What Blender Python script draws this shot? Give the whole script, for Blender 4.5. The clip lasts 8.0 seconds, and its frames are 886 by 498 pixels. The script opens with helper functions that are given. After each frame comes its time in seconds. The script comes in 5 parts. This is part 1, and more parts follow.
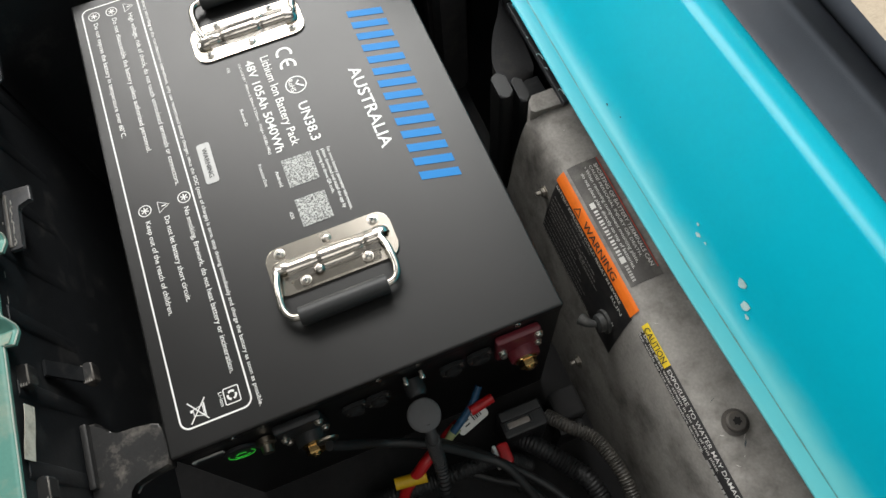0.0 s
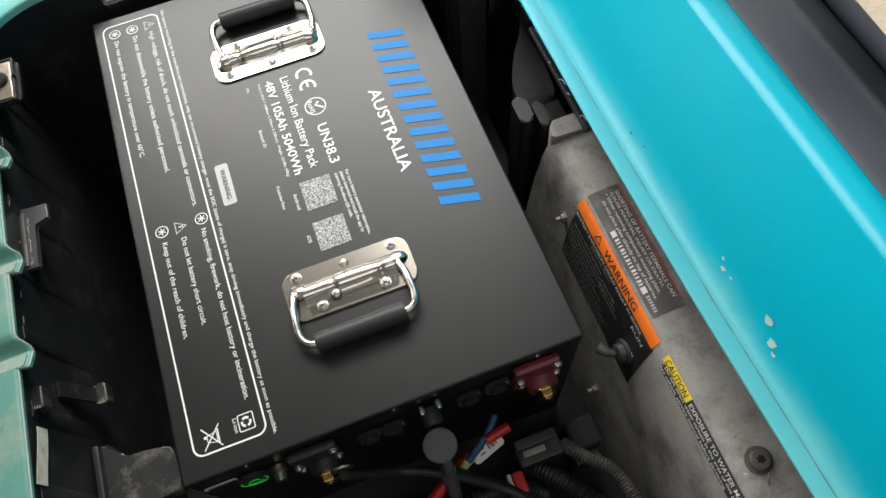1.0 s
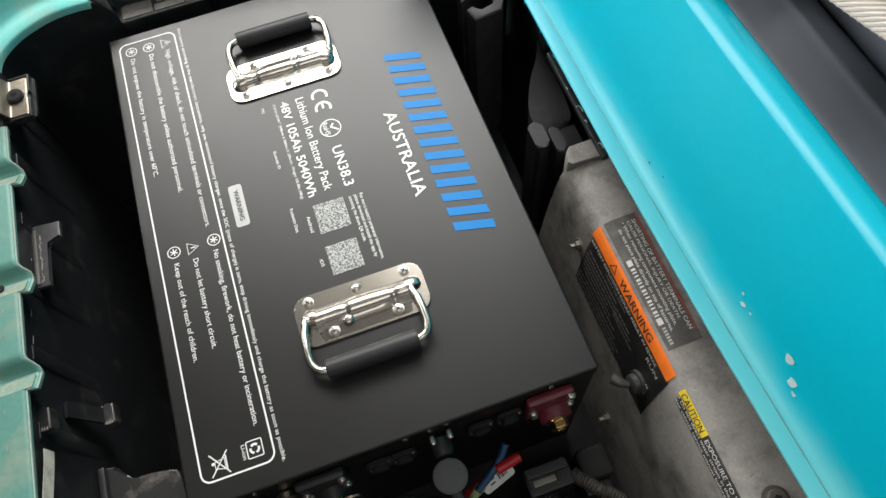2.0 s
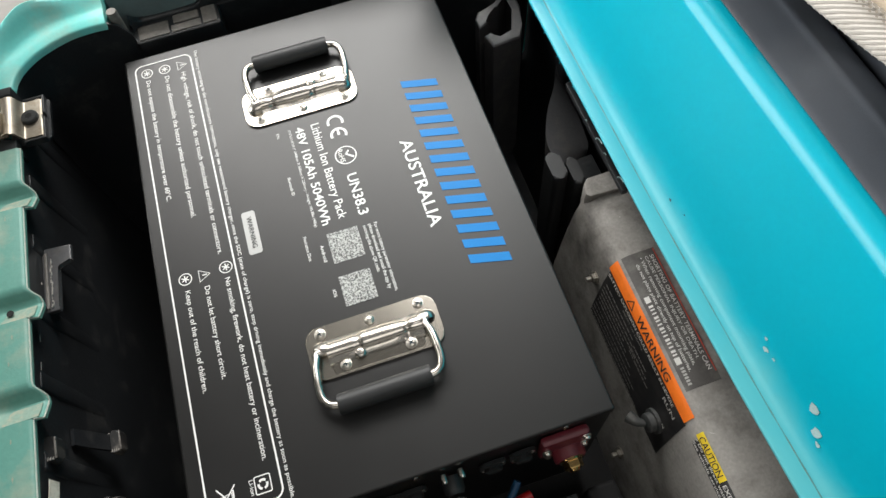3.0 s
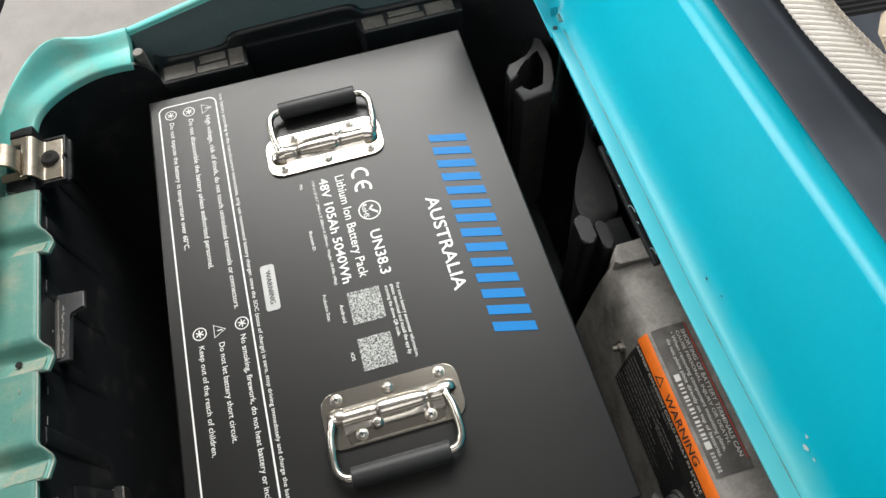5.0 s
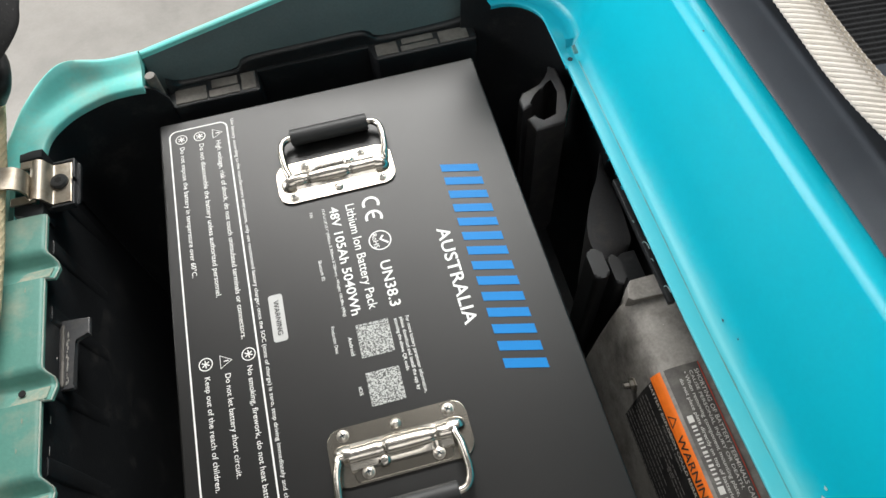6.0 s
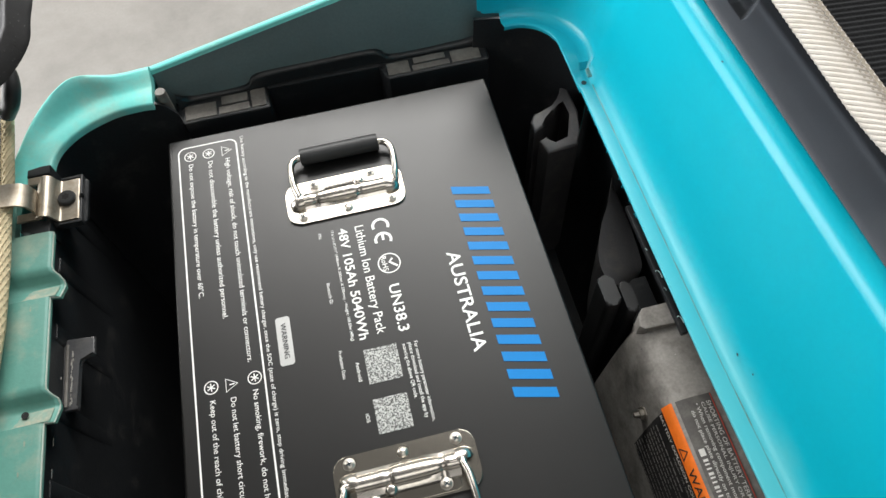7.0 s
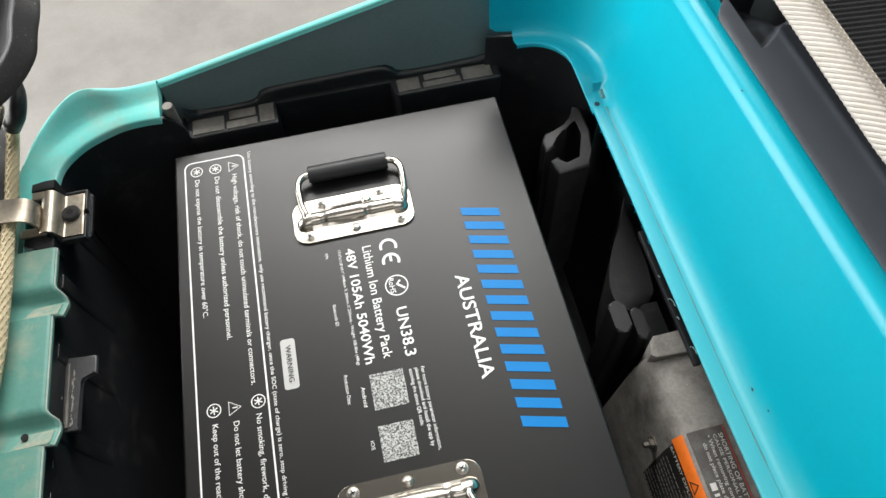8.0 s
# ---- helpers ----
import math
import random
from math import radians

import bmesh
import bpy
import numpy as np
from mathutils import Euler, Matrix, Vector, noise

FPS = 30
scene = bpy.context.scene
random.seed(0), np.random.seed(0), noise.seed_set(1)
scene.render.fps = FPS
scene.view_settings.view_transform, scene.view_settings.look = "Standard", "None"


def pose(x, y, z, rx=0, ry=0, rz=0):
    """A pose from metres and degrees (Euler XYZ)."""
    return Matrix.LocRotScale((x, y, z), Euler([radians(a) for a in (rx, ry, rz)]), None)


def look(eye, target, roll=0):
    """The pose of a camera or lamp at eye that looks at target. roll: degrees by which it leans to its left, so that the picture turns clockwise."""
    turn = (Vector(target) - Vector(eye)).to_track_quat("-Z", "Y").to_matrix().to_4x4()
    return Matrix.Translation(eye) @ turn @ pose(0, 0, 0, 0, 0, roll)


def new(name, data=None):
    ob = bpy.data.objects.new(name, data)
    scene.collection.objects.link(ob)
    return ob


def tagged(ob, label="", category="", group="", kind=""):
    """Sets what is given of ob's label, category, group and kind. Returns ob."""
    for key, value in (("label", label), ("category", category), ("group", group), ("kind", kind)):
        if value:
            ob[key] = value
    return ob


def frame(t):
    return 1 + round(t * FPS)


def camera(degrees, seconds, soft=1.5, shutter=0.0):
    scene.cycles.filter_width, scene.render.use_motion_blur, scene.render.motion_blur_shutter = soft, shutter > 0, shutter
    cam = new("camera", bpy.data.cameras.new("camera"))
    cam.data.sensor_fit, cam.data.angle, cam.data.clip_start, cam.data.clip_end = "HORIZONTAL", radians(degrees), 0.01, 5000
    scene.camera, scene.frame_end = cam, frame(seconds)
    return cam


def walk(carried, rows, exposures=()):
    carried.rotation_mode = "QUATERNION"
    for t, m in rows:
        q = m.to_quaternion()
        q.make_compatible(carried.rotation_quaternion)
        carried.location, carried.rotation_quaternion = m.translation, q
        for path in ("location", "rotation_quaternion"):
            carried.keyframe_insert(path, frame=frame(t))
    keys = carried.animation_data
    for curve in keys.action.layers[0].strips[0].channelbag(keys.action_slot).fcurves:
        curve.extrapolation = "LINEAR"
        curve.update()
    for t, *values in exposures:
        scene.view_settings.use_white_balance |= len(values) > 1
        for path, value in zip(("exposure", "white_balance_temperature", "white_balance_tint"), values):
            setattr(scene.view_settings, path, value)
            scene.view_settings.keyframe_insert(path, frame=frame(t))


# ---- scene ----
cam = camera(63.9, 8.0)
PATH = [
    (0, (0.177, -0.144, 1.117), (0.385, 0.662, -0.702), -7.7),
    (0.5, (0.175, -0.135, 1.117), (0.377, 0.683, -0.696), -7.8),
    (1, (0.176, -0.127, 1.117), (0.367, 0.709, -0.69), -8.2),
    (1.5, (0.175, -0.12, 1.117), (0.362, 0.732, -0.683), -8.1),
    (3, (0.175, -0.092, 1.118), (0.35, 0.805, -0.661), -7.6),
    (3.5, (0.176, -0.08, 1.118), (0.346, 0.827, -0.656), -7.4),
    (4, (0.175, -0.074, 1.119), (0.346, 0.845, -0.65), -6.8),
    (4.5, (0.175, -0.062, 1.119), (0.342, 0.869, -0.643), -6.5),
    (6, (0.174, -0.032, 1.121), (0.337, 0.947, -0.616), -5.5),
    (6.5, (0.172, -0.023, 1.122), (0.334, 0.965, -0.609), -5.1),
    (7, (0.172, -0.015, 1.123), (0.332, 0.979, -0.605), -4.8),
    (7.5, (0.172, -0.007, 1.123), (0.327, 0.991, -0.603), -4.6),
    (8, (0.172, 0.004, 1.123), (0.324, 1.007, -0.601), -4.3),
]
walk(cam, [(t, look(eye, target, roll)) for t, eye, target, roll in PATH])

# ------------------------------------------------------------------ light
world = bpy.data.worlds.new("sky")
scene.world = world
world.use_nodes = True
wn = world.node_tree
sky = wn.nodes.new("ShaderNodeTexSky")
sky.sky_type, sky.sun_disc = "NISHITA", False
sky.sun_elevation, sky.sun_rotation = radians(42), radians(-20)
wn.links.new(sky.outputs[0], wn.nodes["Background"].inputs[0])
wn.nodes["Background"].inputs[1].default_value = 0.12


def area_lamp(name, eye, target, w, h, watts, colour):
    data = bpy.data.lights.new(name, "AREA")
    data.shape, data.size, data.size_y, data.energy, data.color = "RECTANGLE", w, h, watts, colour
    ob = new(name, data)
    ob.matrix_world = look(eye, target)
    return ob


# daylight in the unseen left door and high window; two weak overhead fill lamps added
area_lamp("door_daylight", (-2.14, 0.95, 1.25), (0.0, 0.3, 0.7), 1.85, 2.2, 116, (1.0, 0.99, 0.97))
area_lamp("window_daylight", (0.50, 2.14, 2.45), (0.2, 0.3, 0.62), 2.4, 0.9, 108, (1.0, 0.985, 0.95))
area_lamp("overhead_fill_lamp", (1.15, 1.65, 3.24), (1.15, 1.65, 0.0), 1.8, 0.9, 19, (1.0, 0.98, 0.95))
area_lamp("overhead_fill_lamp", (0.35, -1.00, 3.24), (0.35, -1.00, 0.0), 1.9, 1.0, 15, (1.0, 0.98, 0.95))
scene.view_settings.exposure = 0.0


# ------------------------------------------------------------------ materials
def material(name, base, rough=0.5, metal=0.0, coat=0.0, spec=0.5, grain=0.0, grain_scale=400.0, stain=None,
             stain_amount=0.0, stain_scale=18.0, bump=0.0, bump_scale=900.0, rough_var=0.0, lo=0.45, hi=0.7):
    """Principled surface with two scales of variation: fine grain and larger stains, and fine relief."""
    m = bpy.data.materials.new(name)
    m.use_nodes = True
    n, l = m.node_tree.nodes, m.node_tree.links
    p = n["Principled BSDF"]
    p.inputs["Roughness"].default_value, p.inputs["Metallic"].default_value = rough, metal
    p.inputs["Coat Weight"].default_value, p.inputs["Coat Roughness"].default_value = coat, 0.12
    p.inputs["Specular IOR Level"].default_value = spec
    co = n.new("ShaderNodeTexCoord")
    rgb = n.new("ShaderNodeRGB")
    rgb.outputs[0].default_value = (*base, 1)
    colour = rgb.outputs[0]
    if stain:
        tex = n.new("ShaderNodeTexNoise")
        tex.inputs["Scale"].default_value, tex.inputs["Detail"].default_value = stain_scale, 6
        tex.inputs["Roughness"].default_value = 0.65
        l.new(co.outputs["Object"], tex.inputs["Vector"])
        ramp = n.new("ShaderNodeMapRange")
        ramp.inputs["From Min"].default_value, ramp.inputs["From Max"].default_value = lo, hi
        ramp.inputs["To Max"].default_value = stain_amount
        l.new(tex.outputs["Fac"], ramp.inputs["Value"])
        mix = n.new("ShaderNodeMix")
        mix.data_type = "RGBA"
        l.new(ramp.outputs[0], mix.inputs["Factor"])
        l.new(colour, mix.inputs["A"])
        mix.inputs["B"].default_value = (*stain, 1)
        colour = mix.outputs["Result"]
        if rough_var:
            rr = n.new("ShaderNodeMapRange")
            rr.inputs["To Min"].default_value, rr.inputs["To Max"].default_value = rough - rough_var, rough + rough_var
            l.new(tex.outputs["Fac"], rr.inputs["Value"])
            l.new(rr.outputs[0], p.inputs["Roughness"])
    if grain:
        tex = n.new("ShaderNodeTexNoise")
        tex.inputs["Scale"].default_value, tex.inputs["Detail"].default_value = grain_scale, 3
        l.new(co.outputs["Object"], tex.inputs["Vector"])
        ramp = n.new("ShaderNodeMapRange")
        ramp.inputs["To Min"].default_value, ramp.inputs["To Max"].default_value = 1 - grain, 1 + grain
        l.new(tex.outputs["Fac"], ramp.inputs["Value"])
        mul = n.new("ShaderNodeVectorMath")
        mul.operation = "SCALE"
        l.new(colour, mul.inputs[0])
        l.new(ramp.outputs[0], mul.inputs["Scale"])
        colour = mul.outputs[0]
    l.new(colour, p.inputs["Base Color"])
    if bump:
        tex = n.new("ShaderNodeTexNoise")
        tex.inputs["Scale"].default_value, tex.inputs["Detail"].default_value = bump_scale, 4
        l.new(co.outputs["Object"], tex.inputs["Vector"])
        b = n.new("ShaderNodeBump")
        b.inputs["Strength"].default_value, b.inputs["Distance"].default_value = bump, 0.001
        l.new(tex.outputs["Fac"], b.inputs["Height"])
        l.new(b.outputs[0], p.inputs["Normal"])
    return m


def glow(name, colour, strength):
    m = bpy.data.materials.new(name)
    m.use_nodes = True
    p = m.node_tree.nodes["Principled BSDF"]
    p.inputs["Base Color"].default_value = (*colour, 1)
    p.inputs["Emission Color"].default_value, p.inputs["Emission Strength"].default_value = (*colour, 1), strength
    return m


CONCRETE = material("concrete", (0.255, 0.24, 0.225), 0.6, grain=0.12, grain_scale=160, stain=(0.17, 0.16, 0.15), stain_amount=0.7,
                    stain_scale=5, bump=0.25, bump_scale=120)
PLASTER = material("plaster", (0.62, 0.61, 0.585), 0.85, grain=0.05, grain_scale=30, stain=(0.54, 0.53, 0.51), stain_amount=0.5, stain_scale=2)
# Unseen ceiling, darkened so that lid and chrome mirror a dark overhead.
DARK_CEILING = material("dark_unseen_ceiling", (0.085, 0.085, 0.083), 0.9, grain=0.05, grain_scale=30, stain=(0.07, 0.07, 0.069), stain_amount=0.5, stain_scale=2)
POWDER = material("powder_coat", (0.0065, 0.0064, 0.0063), 0.385, grain=0.12, grain_scale=900, stain=(0.0085, 0.0084, 0.0082), stain_amount=0.6,
                  stain_scale=14, bump=0.06, bump_scale=2600, rough_var=0.03)
PRINT = material("white_print", (0.86, 0.86, 0.84), 0.55, grain=0.08, grain_scale=700, stain=(0.68, 0.68, 0.66), stain_amount=0.5, stain_scale=40)
BLUE = material("blue_print", (0.0, 0.19, 0.52), 0.5, spec=0.25, grain=0.05, grain_scale=500, stain=(0.0, 0.18, 0.49), stain_amount=0.5, stain_scale=60)
PATCH = material("mottled_grey_print", (0.52, 0.53, 0.51), 0.55, grain=0.1, grain_scale=1200, stain=(0.035, 0.035, 0.035), stain_amount=0.95, stain_scale=950, lo=0.47, hi=0.53)
SATIN = material("satin_nickel", (0.43, 0.40, 0.35), 0.22, 1.0, grain=0.04, grain_scale=700, stain=(0.40, 0.37, 0.32), stain_amount=0.5, stain_scale=50, rough_var=0.03)
CHROME = material("chrome_steel", (0.55, 0.52, 0.475), 0.26, 1.0, grain=0.05, grain_scale=600, stain=(0.48, 0.44, 0.37), stain_amount=0.5,
                  stain_scale=60, rough_var=0.03)
SCREW = material("screw_steel", (0.62, 0.58, 0.52), 0.34, 1.0, grain=0.08, grain_scale=600, stain=(0.5, 0.46, 0.4), stain_amount=0.5, stain_scale=90)
ZINC = material("zinc_steel", (0.36, 0.32, 0.26), 0.34, 1.0, grain=0.1, grain_scale=500, stain=(0.3, 0.25, 0.19), stain_amount=0.6, stain_scale=70,
                rough_var=0.08)
RUBBER = material("black_rubber", (0.016, 0.017, 0.018), 0.50, grain=0.2, grain_scale=900, stain=(0.03, 0.03, 0.03), stain_amount=0.5, stain_scale=50,
                  bump=0.15, bump_scale=2500)
TUB = material("black_plastic", (0.016, 0.0178, 0.0198), 0.40, grain=0.45, grain_scale=500, stain=(0.095, 0.091, 0.085), stain_amount=0.5, stain_scale=30,
               bump=0.2, bump_scale=700, rough_var=0.12, lo=0.56, hi=0.80)
PIT = material("dull_black_floor", (0.008, 0.008, 0.0085), 0.85, grain=0.3, grain_scale=500, stain=(0.02, 0.0195, 0.019), stain_amount=0.6, stain_scale=40, bump=0.2, bump_scale=600)
WORN = material("worn_black_plastic", (0.026, 0.026, 0.026), 0.40, grain=0.25, grain_scale=500, stain=(0.22, 0.20, 0.175), stain_amount=0.8, stain_scale=44,
                bump=0.10, bump_scale=600, rough_var=0.12, lo=0.53, hi=0.74)
TEAL = material("teal_plastic", (0.0, 0.395, 0.515), 0.34, spec=0.42, grain=0.03, grain_scale=300, stain=(0.002, 0.37, 0.48), stain_amount=0.5, stain_scale=9,
                bump=0.03, bump_scale=300)


def pale_foot_teal(name):
    """Glossy teal, pale and dull along its foot from scuffs and a painted highlight, more so towards the near end."""
    m = material(name, (0.0, 0.405, 0.53), 0.31, spec=0.44, grain=0.03, grain_scale=300, stain=(0.002, 0.38, 0.495), stain_amount=0.5, stain_scale=9, bump=0.03, bump_scale=300)
    n, l = m.node_tree.nodes, m.node_tree.links
    p = n["Principled BSDF"]
    was = p.inputs["Base Color"].links[0].from_socket
    co, axes, cloud = n.new("ShaderNodeTexCoord"), n.new("ShaderNodeSeparateXYZ"), n.new("ShaderNodeTexNoise")
    l.new(co.outputs["Object"], axes.inputs[0])
    l.new(co.outputs["Object"], cloud.inputs["Vector"])
    cloud.inputs["Scale"].default_value, cloud.inputs["Detail"].default_value = 26, 6
    shift = n.new("ShaderNodeMath")
    shift.operation = "MULTIPLY_ADD"
    l.new(cloud.outputs["Fac"], shift.inputs[0])
    shift.inputs[1].default_value = 0.022
    l.new(axes.outputs["Z"], shift.inputs[2])
    foot, along, both = n.new("ShaderNodeMapRange"), n.new("ShaderNodeMapRange"), n.new("ShaderNodeMath")
    for node, lo, hi, at_lo, at_hi in ((foot, 0.669, 0.693, 1.0, 0.0), (along, -0.15, 0.38, 0.85, 0.12)):
        for key, value in (("From Min", lo), ("From Max", hi), ("To Min", at_lo), ("To Max", at_hi)):
            node.inputs[key].default_value = value
    foot.interpolation_type = "SMOOTHSTEP"
    l.new(shift.outputs[0], foot.inputs["Value"])
    l.new(axes.outputs["Y"], along.inputs["Value"])
    both.operation = "MULTIPLY"
    l.new(foot.outputs[0], both.inputs[0])
    l.new(along.outputs[0], both.inputs[1])
    mix, dull = n.new("ShaderNodeMix"), n.new("ShaderNodeMapRange")
    mix.data_type = "RGBA"
    l.new(both.outputs[0], mix.inputs["Factor"])
    l.new(was, mix.inputs["A"])
    mix.inputs["B"].default_value = (0.12, 0.455, 0.47, 1)
    l.new(mix.outputs["Result"], p.inputs["Base Color"])
    dull.inputs["To Min"].default_value, dull.inputs["To Max"].default_value = 0.31, 0.50
    l.new(both.outputs[0], dull.inputs["Value"])
    l.new(dull.outputs[0], p.inputs["Roughness"])
    return m


TEAL_PALE_FOOT = pale_foot_teal("pale_foot_teal_plastic")
GRIME = material("brown_grime", (0.08, 0.27, 0.275), 0.8, grain=0.3, grain_scale=700, stain=(0.17, 0.19, 0.145), stain_amount=0.8, stain_scale=150)
TEAL_RIM = material("teal_rim_plastic", (0.16, 0.62, 0.575), 0.38, coat=0.1, grain=0.08, grain_scale=300, stain=(0.30, 0.48, 0.40), stain_amount=0.7,
                    stain_scale=24, bump=0.08, bump_scale=400, rough_var=0.1, lo=0.5, hi=0.72)
# Dirtier green than the corner rim; its weaker light also goes into the colour.
DULL_RIM = material("dull_shaded_rim_plastic", (0.104, 0.278, 0.232), 0.45, grain=0.1, grain_scale=300, stain=(0.27, 0.33, 0.26), stain_amount=0.75, stain_scale=28, bump=0.1,
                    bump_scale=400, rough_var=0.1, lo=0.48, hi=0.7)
INNER = material("dark_inner_panel", (0.12, 0.165, 0.17), 0.55, grain=0.15, grain_scale=400, stain=(0.10, 0.13, 0.135), stain_amount=0.6, stain_scale=12,
                 bump=0.15, bump_scale=900)
ALU = material("cast_aluminium", (0.315, 0.30, 0.278), 0.72, 0.0, spec=0.35, grain=0.25, grain_scale=420, stain=(0.065, 0.060, 0.053), stain_amount=0.8, stain_scale=21,
               bump=0.15, bump_scale=300, rough_var=0.12, lo=0.45, hi=0.70)
LEDGE = material("dusty_grey_plastic", (0.12, 0.11, 0.098), 0.5, grain=0.2, grain_scale=500, stain=(0.26, 0.24, 0.215), stain_amount=0.75, stain_scale=45,
                 bump=0.25, bump_scale=600, rough_var=0.12, lo=0.42, hi=0.72)
GREY_TRIM = material("charcoal_plastic", (0.086, 0.097, 0.114), 0.42, grain=0.06, grain_scale=700, stain=(0.07, 0.076, 0.088), stain_amount=0.5,
                     stain_scale=25, bump=0.2, bump_scale=1800)


# ------------------------------------------------------------------ building helpers
def thing(name, at, label, category, group="", kind=""):
    ob = new(name)
    ob.location = at
    ob.empty_display_size = 0.05
    return tagged(ob, label, category, group, kind)


def part(name, bm, mat, parent=None, label="", smooth=0.7):
    """Links a bmesh, built in world metres, as one mesh object under a thing or a part."""
    bmesh.ops.recalc_face_normals(bm, faces=bm.faces)
    me = bpy.data.meshes.new(name)
    bm.to_mesh(me)
    bm.free()
    me.materials.append(mat)
    if smooth:
        for poly in me.polygons:
            poly.use_smooth = True
        me.set_sharp_from_angle(angle=smooth)
    ob = new(name, me)
    if smooth and len(me.polygons) > 6:
        even = ob.modifiers.new("even_normals", "WEIGHTED_NORMAL")
        even.weight, even.keep_sharp = 100, True
    if parent:
        ob.parent = parent
        if parent.type == "EMPTY":
            ob.matrix_parent_inverse = Matrix.Translation(-parent.location)
    if label:
        ob["label"] = label
    return ob


def box(x0, x1, y0, y1, z0, z1, bevel=0.0, bm=None, segments=2):
    bm = bm or bmesh.new()
    made = bmesh.ops.create_cube(bm, size=1, matrix=Matrix.Translation(((x0 + x1) / 2, (y0 + y1) / 2, (z0 + z1) / 2))
                                 @ Matrix.Diagonal((x1 - x0, y1 - y0, z1 - z0, 1)))
    if bevel:
        edges = {e for v in made["verts"] for e in v.link_edges}
        bmesh.ops.bevel(bm, geom=list(edges), offset=bevel, segments=segments, profile=0.5, affect="EDGES")
    return bm


def prism(outline, low, high, bevel=0.0, bm=None, m=None, segments=2):
    """A flat outline in the plane, pulled from low to high, with rounded edges, placed by m."""
    bm = bm or bmesh.new()
    bottom = [bm.verts.new((x, y, low)) for x, y in outline]
    top = [bm.verts.new((x, y, high)) for x, y in outline]
    k = len(outline)
    faces = [bm.faces.new(bottom[::-1]), bm.faces.new(top)]
    faces += [bm.faces.new((bottom[i], bottom[(i + 1) % k], top[(i + 1) % k], top[i])) for i in range(k)]
    verts = bottom + top
    if bevel:
        edges = list({e for f in faces[:2] for e in f.edges})
        done = bmesh.ops.bevel(bm, geom=edges, offset=bevel, segments=segments, profile=0.5, affect="EDGES")
        verts = [v for v in bm.verts if v.is_valid] if k == len(bm.verts) else list({v for f in done["faces"] for v in f.verts} | {v for v in verts if v.is_valid})
    if m:
        bmesh.ops.transform(bm, matrix=m, verts=list({v for v in verts if v.is_valid}))
    return bm


def rounded(w, h, r, cx=0.0, cy=0.0, n=6):
    """Outline of a rectangle with round corners."""
    out = []
    for sx, sy, a in ((1, 1, 0), (-1, 1, 90), (-1, -1, 180), (1, -1, 270)):
        for i in range(n + 1):
            t = radians(a + 90 * i / n)
            out.append((cx + sx * (w / 2 - r) + r * math.cos(t), cy + sy * (h / 2 - r) + r * math.sin(t)))
    return out


def curve_through(points, per=8):
    """Points of a smooth line through the given ones."""
    p = [Vector(q) for q in points]
    if len(p) < 3:
        return p
    p = [2 * p[0] - p[1]] + p + [2 * p[-1] - p[-2]]
    out = []
    for i in range(1, len(p) - 2):
        for k in range(per):
            t = k / per
            a, b, c, d = p[i - 1:i + 3]
            out.append(0.5 * (2 * b + (c - a) * t + (2 * a - 5 * b + 4 * c - d) * t * t + (3 * b - a - 3 * c + d) * t ** 3))
    return out + [p[-2]]


def tube(points, radius, sides=12, bm=None, caps=True, swell=None):
    """A round bar along a line. swell(i): radius at its i-th point."""
    bm = bm or bmesh.new()
    rings, side = [], None
    for i, q in enumerate(points):
        way = (points[min(i + 1, len(points) - 1)] - points[max(i - 1, 0)]).normalized()
        if side is None:
            side = way.orthogonal().normalized()
        side = (side - way * side.dot(way)).normalized()
        up = way.cross(side)
        r = swell(i) if swell else radius
        rings.append([bm.verts.new(q + r * (math.cos(math.tau * k / sides) * side + math.sin(math.tau * k / sides) * up)) for k in range(sides)])
    for a, b in zip(rings, rings[1:]):
        for k in range(sides):
            bm.faces.new((a[k], a[(k + 1) % sides], b[(k + 1) % sides], b[k]))
    if caps:
        bm.faces.new(rings[0][::-1])
        bm.faces.new(rings[-1])
    return bm


def lathe(profile, m, sides=20, bm=None):
    """A turned body: profile rows of radius and height, placed by m."""
    bm = bm or bmesh.new()
    rings = [[bm.verts.new(m @ Vector((r * math.cos(math.tau * k / sides), r * math.sin(math.tau * k / sides), z))) for k in range(sides)]
             for r, z in profile]
    for a, b in zip(rings, rings[1:]):
        for k in range(sides):
            bm.faces.new((a[k], a[(k + 1) % sides], b[(k + 1) % sides], b[k]))
    bm.faces.new(rings[0][::-1])
    bm.faces.new(rings[-1])
    return bm


def sheet(rows, bm=None, thick=0.0, close=False):
    """A surface through rows of points; thick gives it a second skin."""
    bm = bm or bmesh.new()
    grid = [[bm.verts.new(q) for q in row] for row in rows]
    faces = []
    for a, b in zip(grid, grid[1:]):
        for k in range(len(a) - 1):
            faces.append(bm.faces.new((a[k], a[k + 1], b[k + 1], b[k])))
    if thick:
        bmesh.ops.recalc_face_normals(bm, faces=faces)
        bmesh.ops.solidify(bm, geom=faces, thickness=thick)
    return bm


